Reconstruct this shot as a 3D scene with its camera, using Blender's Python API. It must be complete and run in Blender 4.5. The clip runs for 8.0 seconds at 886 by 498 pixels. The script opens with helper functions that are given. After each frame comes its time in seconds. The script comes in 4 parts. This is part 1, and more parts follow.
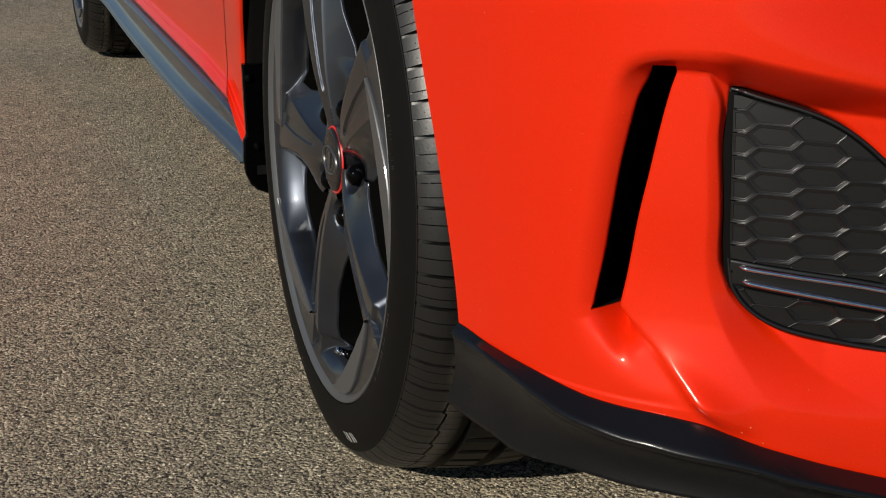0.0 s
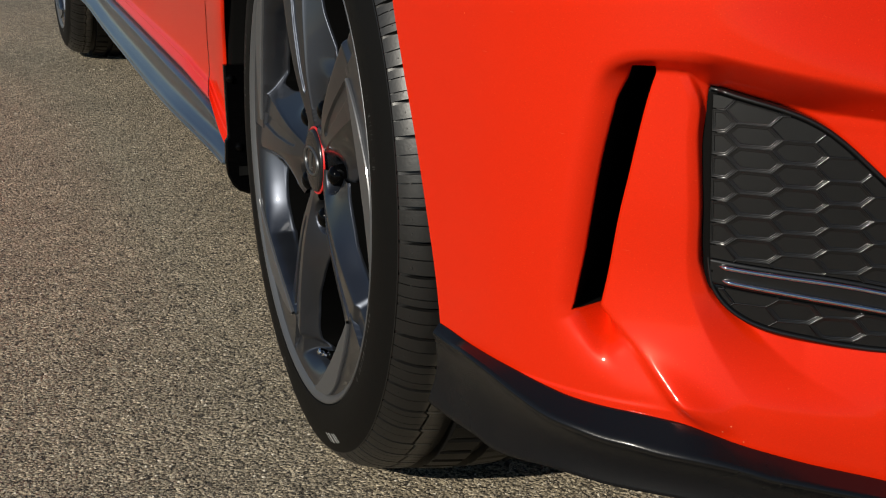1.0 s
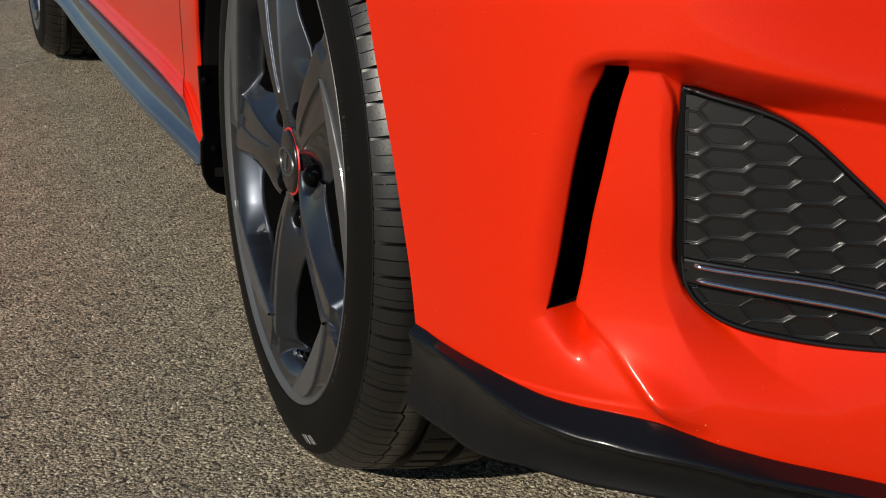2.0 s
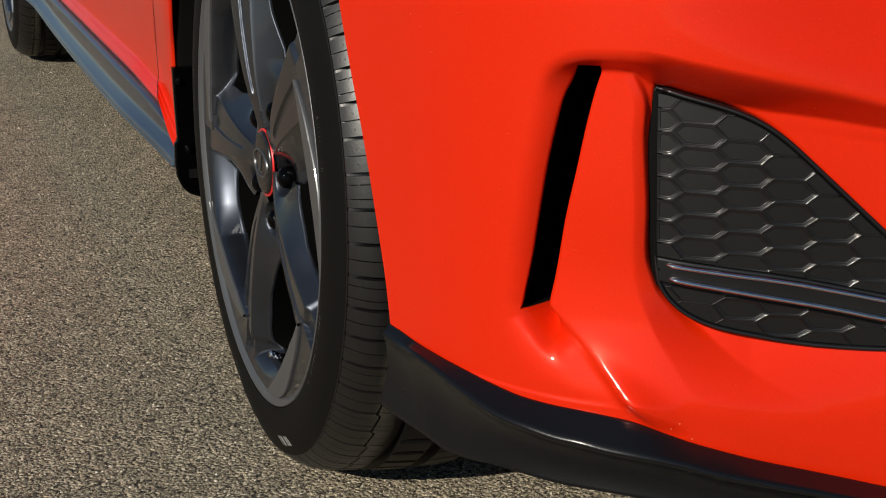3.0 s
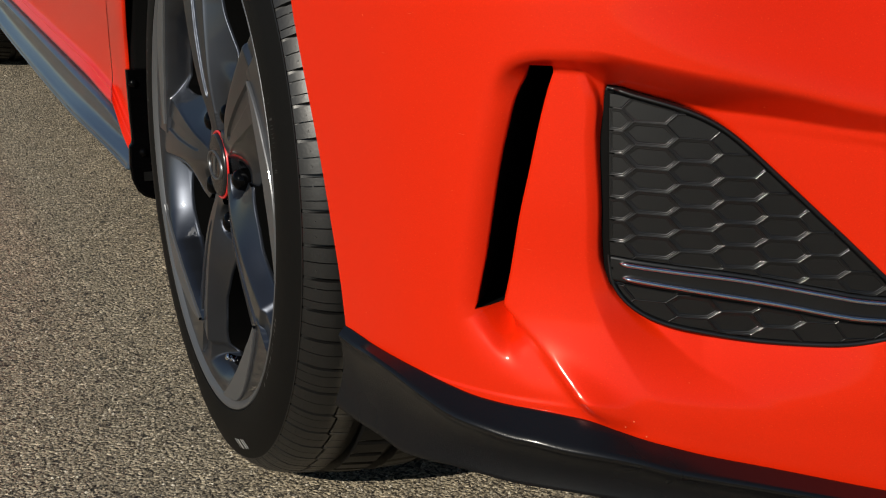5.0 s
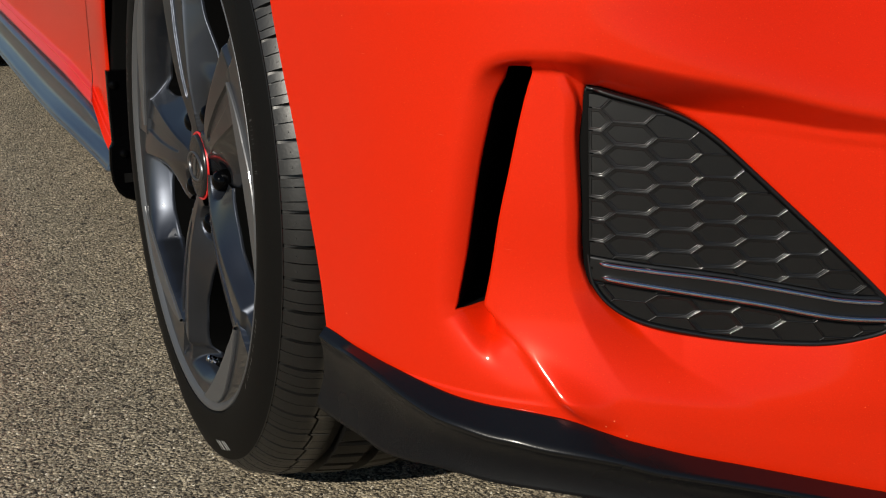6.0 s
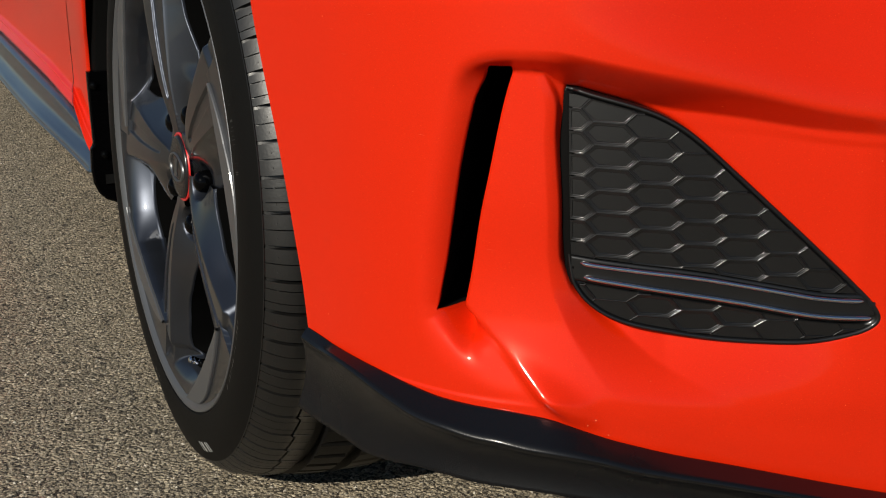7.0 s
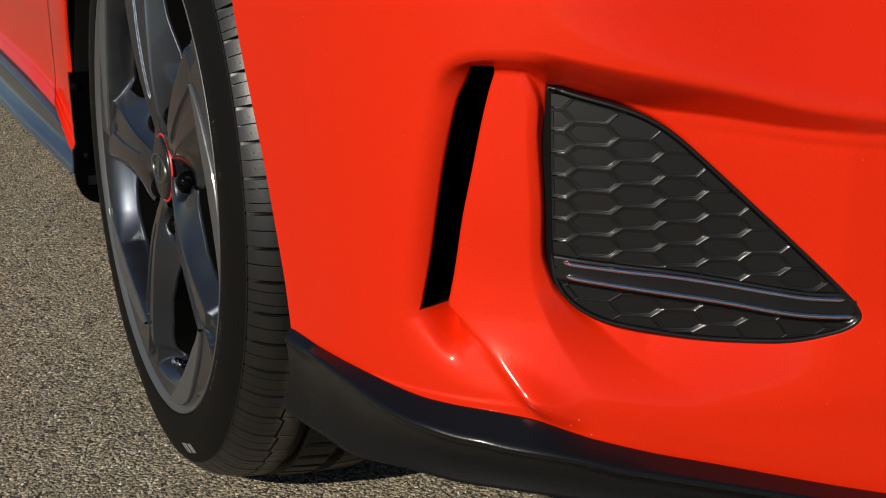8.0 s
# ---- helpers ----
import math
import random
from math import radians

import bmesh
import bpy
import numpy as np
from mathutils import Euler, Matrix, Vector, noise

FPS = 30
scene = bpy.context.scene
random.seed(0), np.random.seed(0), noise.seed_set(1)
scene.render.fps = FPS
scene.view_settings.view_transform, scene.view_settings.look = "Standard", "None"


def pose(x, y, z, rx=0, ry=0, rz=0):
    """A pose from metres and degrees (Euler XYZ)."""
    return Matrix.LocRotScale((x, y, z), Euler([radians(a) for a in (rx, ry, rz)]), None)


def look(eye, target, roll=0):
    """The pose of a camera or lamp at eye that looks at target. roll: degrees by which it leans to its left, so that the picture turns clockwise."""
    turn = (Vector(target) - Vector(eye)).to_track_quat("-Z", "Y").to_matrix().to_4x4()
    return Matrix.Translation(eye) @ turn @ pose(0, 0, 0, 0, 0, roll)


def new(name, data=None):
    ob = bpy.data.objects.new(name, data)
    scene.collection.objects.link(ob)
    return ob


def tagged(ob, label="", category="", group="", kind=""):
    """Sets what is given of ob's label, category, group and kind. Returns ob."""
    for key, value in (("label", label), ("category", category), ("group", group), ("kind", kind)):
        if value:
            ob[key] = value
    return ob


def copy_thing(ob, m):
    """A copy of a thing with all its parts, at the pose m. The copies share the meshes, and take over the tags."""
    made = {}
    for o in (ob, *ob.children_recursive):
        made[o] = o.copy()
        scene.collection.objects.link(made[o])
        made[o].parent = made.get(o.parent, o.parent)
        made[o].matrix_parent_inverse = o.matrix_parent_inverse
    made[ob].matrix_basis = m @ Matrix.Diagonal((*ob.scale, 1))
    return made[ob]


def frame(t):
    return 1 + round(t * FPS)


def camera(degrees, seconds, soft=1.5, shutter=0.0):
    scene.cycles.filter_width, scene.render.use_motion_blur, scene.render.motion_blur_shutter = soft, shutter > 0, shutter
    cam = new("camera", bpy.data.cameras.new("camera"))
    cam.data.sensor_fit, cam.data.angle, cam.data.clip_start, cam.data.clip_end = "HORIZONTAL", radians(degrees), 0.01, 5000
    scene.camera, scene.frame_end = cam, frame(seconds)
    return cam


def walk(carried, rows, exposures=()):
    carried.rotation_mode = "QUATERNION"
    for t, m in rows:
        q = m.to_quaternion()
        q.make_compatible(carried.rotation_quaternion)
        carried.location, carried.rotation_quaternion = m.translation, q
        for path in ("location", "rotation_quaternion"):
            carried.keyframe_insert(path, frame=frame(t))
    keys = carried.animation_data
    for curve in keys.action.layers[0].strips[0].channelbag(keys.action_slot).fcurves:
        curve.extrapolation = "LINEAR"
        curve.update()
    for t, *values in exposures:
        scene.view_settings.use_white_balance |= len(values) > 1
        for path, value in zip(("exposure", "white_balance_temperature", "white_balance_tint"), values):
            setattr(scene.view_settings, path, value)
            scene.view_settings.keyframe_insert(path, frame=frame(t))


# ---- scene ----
cam = camera(35.71, 8.0, soft=1.1)
ROWS = [
    (0, -0.3176, -1.2903, 0.643, 72.546, -0.61, -18.985),
    (0.5, -0.3162, -1.2907, 0.6429, 72.558, -0.624, -19.261),
    (1, -0.3148, -1.2911, 0.6429, 72.571, -0.62, -19.644),
    (1.5, -0.3135, -1.2916, 0.6429, 72.59, -0.63, -20.09),
    (3, -0.3097, -1.2932, 0.6429, 72.632, -0.623, -21.552),
    (3.5, -0.3085, -1.2938, 0.6429, 72.648, -0.632, -21.972),
    (4, -0.3074, -1.2945, 0.643, 72.664, -0.624, -22.397),
    (4.5, -0.3063, -1.2951, 0.643, 72.673, -0.615, -22.837),
    (6, -0.3033, -1.2968, 0.6431, 72.714, -0.623, -23.975),
    (6.5, -0.3024, -1.2973, 0.6432, 72.717, -0.618, -24.319),
    (7, -0.3016, -1.2978, 0.6432, 72.727, -0.614, -24.674),
    (7.5, -0.3008, -1.2983, 0.6433, 72.738, -0.626, -25.019),
    (8, -0.3001, -1.2987, 0.6433, 72.74, -0.614, -25.327),
]
walk(cam, [(t, pose(x, y, z, rx, ry, rz)) for t, x, y, z, rx, ry, rz in ROWS])

# ---- light ----
world = bpy.data.worlds.new("sky")
scene.world = world
world.use_nodes = True
wn = world.node_tree.nodes
sky = wn.new("ShaderNodeTexSky")
sky.sky_type, sky.sun_disc = "NISHITA", False
SUN_AZ, SUN_EL = 235.0, 28.5   # degrees: clockwise from +y, seen from above; height over the horizon
sky.altitude, sky.air_density, sky.dust_density, sky.ozone_density = 600.0, 1.0, 0.15, 2.5
sky.sun_elevation, sky.sun_rotation = radians(SUN_EL), radians(SUN_AZ)
world.node_tree.links.new(sky.outputs[0], wn["Background"].inputs[0])
wn["Background"].inputs[1].default_value = 0.055
sun = new("sun", bpy.data.lights.new("sun", "SUN"))
sun.data.energy, sun.data.angle, sun.data.color = 4.65, radians(0.55), (1.0, 0.93, 0.80)
to_sun = Vector((math.sin(radians(SUN_AZ)) * math.cos(radians(SUN_EL)), math.cos(radians(SUN_AZ)) * math.cos(radians(SUN_EL)), math.sin(radians(SUN_EL))))
sun.matrix_world = look(to_sun * 5, (0, 0, 0))
scene.view_settings.exposure = 0.0


# ---- materials ----
def material(name, colour, rough=0.5, metal=0.0, coat=0.0, coat_rough=0.03, spec=0.5):
    """A principled material; returns it with its nodes, links and shader."""
    m = bpy.data.materials.new(name)
    m.use_nodes = True
    n, l = m.node_tree.nodes, m.node_tree.links
    b = n["Principled BSDF"]
    b.inputs["Base Color"].default_value = (*colour, 1)
    b.inputs["Roughness"].default_value = rough
    b.inputs["Metallic"].default_value = metal
    b.inputs["Coat Weight"].default_value = coat
    b.inputs["Coat Roughness"].default_value = coat_rough
    b.inputs["Specular IOR Level"].default_value = spec
    return m, n, l, b


def texture(n, l, kind, scale, detail=4.0, source="Object"):
    """A noise or voronoi texture on object coordinates."""
    co = n.new("ShaderNodeTexCoord")
    tex = n.new(kind)
    tex.inputs["Scale"].default_value = scale
    if kind == "ShaderNodeTexNoise":
        tex.inputs["Detail"].default_value = detail
    l.new(co.outputs[source], tex.inputs["Vector"])
    return tex


def ramp(n, l, value, stops):
    r = n.new("ShaderNodeValToRGB")
    while len(r.color_ramp.elements) < len(stops):
        r.color_ramp.elements.new(0.5)
    for e, (p, c) in zip(r.color_ramp.elements, stops):
        e.position, e.color = p, (*c, 1) if len(c) == 3 else c
    l.new(value, r.inputs[0])
    return r.outputs[0]


def grey(v):
    return (v, v, v)


def bump(n, l, b, height, strength, distance, target="Normal"):
    k = n.new("ShaderNodeBump")
    k.inputs["Strength"].default_value, k.inputs["Distance"].default_value = strength, distance
    l.new(height, k.inputs["Height"])
    l.new(k.outputs[0], b.inputs[target])
    return k


def mix_colour(n, l, fac, a, b, kind="MIX"):
    k = n.new("ShaderNodeMix")
    k.data_type, k.blend_type = "RGBA", kind
    for sock, v in ((k.inputs[0], fac), (k.inputs[6], a), (k.inputs[7], b)):
        if isinstance(v, (int, float)):
            sock.default_value = v
        elif isinstance(v, tuple):
            sock.default_value = (*v, 1)
        else:
            l.new(v, sock)
    return k.outputs[2]


def red_paint():
    m, n, l, b = material("red_paint", (0.66, 0.016, 0.002), 0.42, 0.0, 0.50, 0.06, 0.08)
    flakes = texture(n, l, "ShaderNodeTexVoronoi", 1900)
    bit = n.new("ShaderNodeSeparateColor")
    l.new(flakes.outputs["Color"], bit.inputs[0])
    shine = ramp(n, l, bit.outputs[0], [(0.0, grey(0.0)), (0.993, grey(0.0)), (0.998, grey(1.0))])
    tone = texture(n, l, "ShaderNodeTexNoise", 3.0)
    base = mix_colour(n, l, tone.outputs[0], (0.64, 0.0165, 0.0018), (0.70, 0.0220, 0.0025))
    grain = texture(n, l, "ShaderNodeTexNoise", 1100, 2)
    base = mix_colour(n, l, 1.0, base, ramp(n, l, grain.outputs[0], [(0.3, grey(0.95)), (0.7, grey(1.05))]), "MULTIPLY")
    dust = texture(n, l, "ShaderNodeTexVoronoi", 210)
    speck = n.new("ShaderNodeSeparateColor")
    l.new(dust.outputs["Color"], speck.inputs[0])
    few = ramp(n, l, speck.outputs[0], [(0.0, grey(0.0)), (0.990, grey(0.0)), (0.993, grey(1.0))])
    dot = ramp(n, l, dust.outputs["Distance"], [(0.0, grey(1.0)), (0.10, grey(1.0)), (0.16, grey(0.0))])
    base = mix_colour(n, l, mix_colour(n, l, 1.0, few, dot, "MULTIPLY"), base, (0.85, 0.22, 0.10))
    co = n.new("ShaderNodeTexCoord")
    lay = n.new("ShaderNodeMapping")
    lay.inputs["Scale"].default_value = (60, 60, 900)
    lay.inputs["Rotation"].default_value = (0.12, -0.18, 0)
    l.new(co.outputs["Object"], lay.inputs["Vector"])
    hair = n.new("ShaderNodeTexNoise")
    hair.inputs["Scale"].default_value, hair.inputs["Detail"].default_value = 1.0, 1.0
    l.new(lay.outputs[0], hair.inputs["Vector"])
    base = mix_colour(n, l, ramp(n, l, hair.outputs[0], [(0.0, grey(0.0)), (0.82, grey(0.0)), (0.86, grey(0.3))]), base, (0.85, 0.35, 0.25))
    l.new(mix_colour(n, l, shine, base, (0.78, 0.07, 0.015)), b.inputs["Base Color"])
    l.new(ramp(n, l, bit.outputs[1], [(0.0, grey(0.34)), (1.0, grey(0.40))]), b.inputs["Roughness"])
    l.new(ramp(n, l, shine, [(0.0, grey(0.12)), (1.0, grey(0.9))]), b.inputs["Metallic"])
    bump(n, l, b, bit.outputs[2], 0.012, 0.0003)
    return m


def plastic(name, colour, rough, scale=900, strength=0.12, spec=0.5, coat=0.0, coat_rough=0.03):
    m, n, l, b = material(name, colour, rough, 0.0, coat, coat_rough, spec)
    grain = texture(n, l, "ShaderNodeTexNoise", scale)
    wear = texture(n, l, "ShaderNodeTexNoise", 9)
    l.new(ramp(n, l, wear.outputs[0], [(0.3, grey(rough - 0.03)), (0.7, grey(rough + 0.04))]), b.inputs["Roughness"])
    bump(n, l, b, grain.outputs[0], strength, 0.0006)
    return m


def rubber():
    """Dark dressed sidewall, dusty where the tread meets the road; the inner ribs are darkened for the lip's shade."""
    m, n, l, b = material("tyre_rubber", (0.012, 0.0118, 0.0115), 0.5, spec=0.10)
    dust = texture(n, l, "ShaderNodeTexNoise", 30, 8)
    fine = texture(n, l, "ShaderNodeTexNoise", 420)
    co = n.new("ShaderNodeTexCoord")
    part_yz = n.new("ShaderNodeVectorMath")
    part_yz.operation = "MULTIPLY"
    part_yz.inputs[1].default_value = (0, 1, 1)
    l.new(co.outputs["Object"], part_yz.inputs[0])
    length = n.new("ShaderNodeVectorMath")
    length.operation = "LENGTH"
    l.new(part_yz.outputs[0], length.inputs[0])
    tread = n.new("ShaderNodeMapRange")
    tread.inputs["From Min"].default_value, tread.inputs["From Max"].default_value = 0.2878, 0.2888
    l.new(length.outputs["Value"], tread.inputs["Value"])
    across = n.new("ShaderNodeSeparateXYZ")
    l.new(co.outputs["Object"], across.inputs[0])
    ragged = n.new("ShaderNodeMath")
    ragged.operation = "MULTIPLY_ADD"
    l.new(dust.outputs[0], ragged.inputs[0])
    ragged.inputs[1].default_value = 0.012
    l.new(across.outputs[0], ragged.inputs[2])
    worn = n.new("ShaderNodeMapRange")
    worn.inputs["From Min"].default_value, worn.inputs["From Max"].default_value = 0.045, 0.051
    l.new(ragged.outputs[0], worn.inputs["Value"])
    # the front lip's shade, painted in: dust and gloss fade over the inner ribs
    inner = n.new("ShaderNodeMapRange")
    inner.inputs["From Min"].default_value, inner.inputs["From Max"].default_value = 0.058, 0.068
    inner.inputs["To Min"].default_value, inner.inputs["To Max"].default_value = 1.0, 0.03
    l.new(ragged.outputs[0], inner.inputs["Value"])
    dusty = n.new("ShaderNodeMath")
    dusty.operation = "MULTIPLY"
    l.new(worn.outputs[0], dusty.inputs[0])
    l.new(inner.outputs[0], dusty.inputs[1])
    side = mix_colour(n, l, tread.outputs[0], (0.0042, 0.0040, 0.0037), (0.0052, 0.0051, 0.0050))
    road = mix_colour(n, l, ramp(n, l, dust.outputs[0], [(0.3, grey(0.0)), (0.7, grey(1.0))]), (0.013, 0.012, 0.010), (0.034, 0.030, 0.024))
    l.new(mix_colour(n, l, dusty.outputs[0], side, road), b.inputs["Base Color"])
    l.new(ramp(n, l, tread.outputs[0], [(0.0, grey(0.58)), (1.0, grey(0.42))]), b.inputs["Roughness"])
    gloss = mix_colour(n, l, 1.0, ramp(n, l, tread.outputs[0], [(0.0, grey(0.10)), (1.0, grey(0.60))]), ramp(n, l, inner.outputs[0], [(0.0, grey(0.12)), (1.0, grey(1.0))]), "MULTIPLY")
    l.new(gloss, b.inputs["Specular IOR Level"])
    bump(n, l, b, fine.outputs[0], 0.2, 0.0006)
    return m


def asphalt():
    m, n, l, b = material("asphalt", (0.12, 0.105, 0.085), 0.85)
    stone = texture(n, l, "ShaderNodeTexVoronoi", 230)
    chip = n.new("ShaderNodeSeparateColor")
    l.new(stone.outputs["Color"], chip.inputs[0])
    small = texture(n, l, "ShaderNodeTexVoronoi", 520)
    chip2 = n.new("ShaderNodeSeparateColor")
    l.new(small.outputs["Color"], chip2.inputs[0])
    patch = texture(n, l, "ShaderNodeTexNoise", 2.2, 6)
    mott = texture(n, l, "ShaderNodeTexNoise", 26, 5)
    a = ramp(n, l, chip.outputs[0], [(0.0, (0.035, 0.030, 0.022)), (0.25, (0.13, 0.113, 0.083)), (0.55, (0.25, 0.220, 0.164)), (0.85, (0.38, 0.335, 0.255)), (1.0, (0.68, 0.62, 0.50))])
    c = ramp(n, l, chip2.outputs[0], [(0.0, (0.040, 0.034, 0.025)), (0.22, (0.110, 0.095, 0.070)), (0.5, (0.205, 0.180, 0.135)), (0.8, (0.30, 0.266, 0.202)), (1.0, (0.56, 0.51, 0.40))])
    col = mix_colour(n, l, 0.58, a, c)
    # open pits between the stones
    pit = texture(n, l, "ShaderNodeTexNoise", 280, 2)
    col = mix_colour(n, l, ramp(n, l, pit.outputs[0], [(0.39, grey(1.0)), (0.45, grey(0.0))]), col, (0.012, 0.010, 0.008))
    # larger holes where stones have come out
    hole = texture(n, l, "ShaderNodeTexNoise", 95, 3)
    col = mix_colour(n, l, ramp(n, l, hole.outputs[0], [(0.370, grey(0.9)), (0.405, grey(0.0))]), col, (0.016, 0.013, 0.010))
    tone = mix_colour(n, l, 1.0, col, ramp(n, l, patch.outputs[0], [(0.3, (1.06, 1.02, 0.95)), (0.7, (1.44, 1.36, 1.25))]), "MULTIPLY")
    tone = mix_colour(n, l, 1.0, tone, ramp(n, l, mott.outputs[0], [(0.3, grey(0.8)), (0.7, grey(1.15))]), "MULTIPLY")
    l.new(tone, b.inputs["Base Color"])
    h = n.new("ShaderNodeMath")
    h.operation = "MULTIPLY_ADD"
    l.new(stone.outputs["Distance"], h.inputs[0])
    h.inputs[1].default_value = -1.0
    l.new(mott.outputs[0], h.inputs[2])
    k = bump(n, l, b, h.outputs[0], 0.9, 0.003)
    k2 = n.new("ShaderNodeBump")
    k2.inputs["Strength"].default_value, k2.inputs["Distance"].default_value = 0.5, 0.0015
    l.new(small.outputs["Distance"], k2.inputs["Height"])
    l.new(k.outputs[0], k2.inputs["Normal"])
    l.new(k2.outputs[0], b.inputs["Normal"])
    return m


RED = red_paint()
BLACK_SATIN = plastic("black_satin_plastic", (0.0042, 0.0046, 0.0058), 0.25, spec=0.28, coat=0.22, coat_rough=0.16)
BLACK_MATT = plastic("black_matt_plastic", (0.012, 0.012, 0.012), 0.6)
GRILLE_BLACK = plastic("grille_black", (0.0028, 0.0031, 0.0038), 0.42, 700, 0.02, spec=0.34, coat=0.65, coat_rough=0.14)
GLOSS_BLACK = material("gloss_black", (0.0012, 0.0012, 0.0014), 0.10, spec=0.10)[0]
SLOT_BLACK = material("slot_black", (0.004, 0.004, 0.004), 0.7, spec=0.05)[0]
RUBBER = rubber()
GRAPHITE = material("graphite_wheel_paint", (0.047, 0.053, 0.067), 0.38, 0.88, 0.75, 0.04)[0]
MACHINED = material("machined_alloy", (0.115, 0.119, 0.127), 0.45, 0.6, 0.25, 0.1)[0]
CHROME = material("chrome", (0.62, 0.63, 0.66), 0.07, 1.0)[0]
SKIRT_PAINT = material("graphite_skirt_paint", (0.065, 0.082, 0.118), 0.28, 0.75, 0.8, 0.05, 0.3)[0]
RING_RED = material("red_ring", (0.62, 0.012, 0.012), 0.35, 0.0, 0.6)[0]
ASPHALT = asphalt()


# ---- building helpers ----
def part(name, bm, mat, parent=None, label="", smooth=True, matrix=None):
    """Links a bmesh as one mesh object under a thing or a part."""
    me = bpy.data.meshes.new(name)
    bm.to_mesh(me)
    bm.free()
    return part_mesh(name, me, mat, parent, label, smooth, matrix)


def part_mesh(name, me, mat, parent=None, label="", smooth=True, matrix=None):
    if mat is not None and not me.materials:
        me.materials.append(mat)
    if smooth:
        me.polygons.foreach_set("use_smooth", [True] * len(me.polygons))
    ob = new(name, me)
    if parent is not None:
        ob.parent = parent
    if matrix is not None:
        ob.matrix_basis = matrix
    if label:
        tagged(ob, label)
    return ob


def grid_mesh(name, P, closed_u=False, closed_v=False, keep=None, flip=False):
    """A mesh from an array of places, rows x columns x 3; keep: which quads stay."""
    nu, nv = P.shape[:2]
    i = np.arange(nu if closed_u else nu - 1)
    j = np.arange(nv if closed_v else nv - 1)
    I, J = np.meshgrid(i, j, indexing="ij")
    I2, J2 = (I + 1) % nu, (J + 1) % nv
    q = np.stack([I * nv + J, I * nv + J2, I2 * nv + J2, I2 * nv + J], -1)
    q = q[keep] if keep is not None else q.reshape(-1, 4)
    if flip:
        q = q[:, ::-1]
    used = np.unique(q)
    back = np.full(nu * nv, -1)
    back[used] = np.arange(len(used))
    me = bpy.data.meshes.new(name)
    me.from_pydata(P.reshape(-1, 3)[used].tolist(), [], back[q].tolist())
    me.update()
    return me


def sm(a, b, x):
    u = np.clip((x - a) / (b - a), 0, 1)
    return u * u * (3 - 2 * u)


def curve(x, *pairs):
    """A smooth line through pairs (x, y)."""
    px, py = np.array([p[0] for p in pairs], float), np.array([p[1] for p in pairs], float)
    m = np.gradient(py, px)
    x = np.asarray(x, float)
    k = np.clip(np.searchsorted(px, x) - 1, 0, len(px) - 2)
    h = px[k + 1] - px[k]
    u = np.clip((x - px[k]) / h, 0, 1)
    y = (2 * u**3 - 3 * u**2 + 1) * py[k] + (u**3 - 2 * u**2 + u) * h * m[k] + (3 * u**2 - 2 * u**3) * py[k + 1] + (u**3 - u**2) * h * m[k + 1]
    return np.where(x < px[0], py[0] + (x - px[0]) * m[0], np.where(x > px[-1], py[-1] + (x - px[-1]) * m[-1], y))


def loft(name, sections, closed=False, caps=False):
    me = grid_mesh(name, np.array(sections), closed_v=closed)
    if caps:
        bm = bmesh.new()
        bm.from_mesh(me)
        bmesh.ops.holes_fill(bm, edges=[e for e in bm.edges if e.is_boundary], sides=0)
        bmesh.ops.recalc_face_normals(bm, faces=bm.faces)
        bm.to_mesh(me)
        bm.free()
    return me


# ---- ground ----
def ground():
    near = 3.0
    u = np.concatenate([[-400, -60, -12], np.linspace(-near, near, 61), [12, 60, 400]])
    U, V = np.meshgrid(u, u, indexing="ij")
    P = np.stack([U - 0.3, V + 1.0, 0 * U], -1)
    g = part_mesh("ground", grid_mesh("ground", P), ASPHALT, smooth=False)
    tagged(g, "worn grey-brown asphalt of a sunlit car park", "ground", kind="structure")


ground()

# ---- the car: x to its left side, y to its rear, z up; its right flank stands near x = 0 ----
car = tagged(new("car"), "bright orange-red hatchback with black front lip, parked on asphalt", "car")
HUB_Z = 0.317

# plan of the bumper's skin: s runs along it from the wheel arch round the corner to the middle of the nose
S_LINE = np.linspace(-0.06, 1.2, 1261)
HEAD = np.radians(76 - 56 * sm(0.03, 0.36, S_LINE))
PLAN_X = np.concatenate([[0], np.cumsum(np.cos(HEAD[:-1]) * np.diff(S_LINE))])
PLAN_Y = -np.concatenate([[0], np.cumsum(np.sin(HEAD[:-1]) * np.diff(S_LINE))])
PLAN_X += 0.024 - np.interp(0, S_LINE, PLAN_X)
PLAN_Y += -0.318 - np.interp(0, S_LINE, PLAN_Y)


def skin(s, z, inward=0.0):
    """A place on the bumper: s along the plan, z up, pushed inward."""
    h = np.interp(s, S_LINE, HEAD)
    o = 0.012 * np.sin(np.clip((z - 0.15) / 0.75, 0, 1) * np.pi) - 0.010 - 0.5 * np.clip(z - 0.62, 0, 1) ** 1.5 - inward
    # the nose leans back above the ledge
    up = z - ledge(s) - 0.012
    o = o - 0.42 * sm(0.20, 0.40, s) * (np.sqrt(up * up + 0.02**2) + up - 0.0013) / 2 * sm(-0.03, 0.02, up)
    return np.stack([np.interp(s, S_LINE, PLAN_X) - np.sin(h) * o, np.interp(s, S_LINE, PLAN_Y) - np.cos(h) * o, z + 0 * s], -1)


def arch_s(z):
    return curve(z, (0.16, 0.014), (0.26, 0.011), (0.293, 0.007), (0.346, -0.004), (0.402, -0.018), (0.466, -0.038), (0.507, -0.050), (0.56, -0.058), (0.75, -0.058))


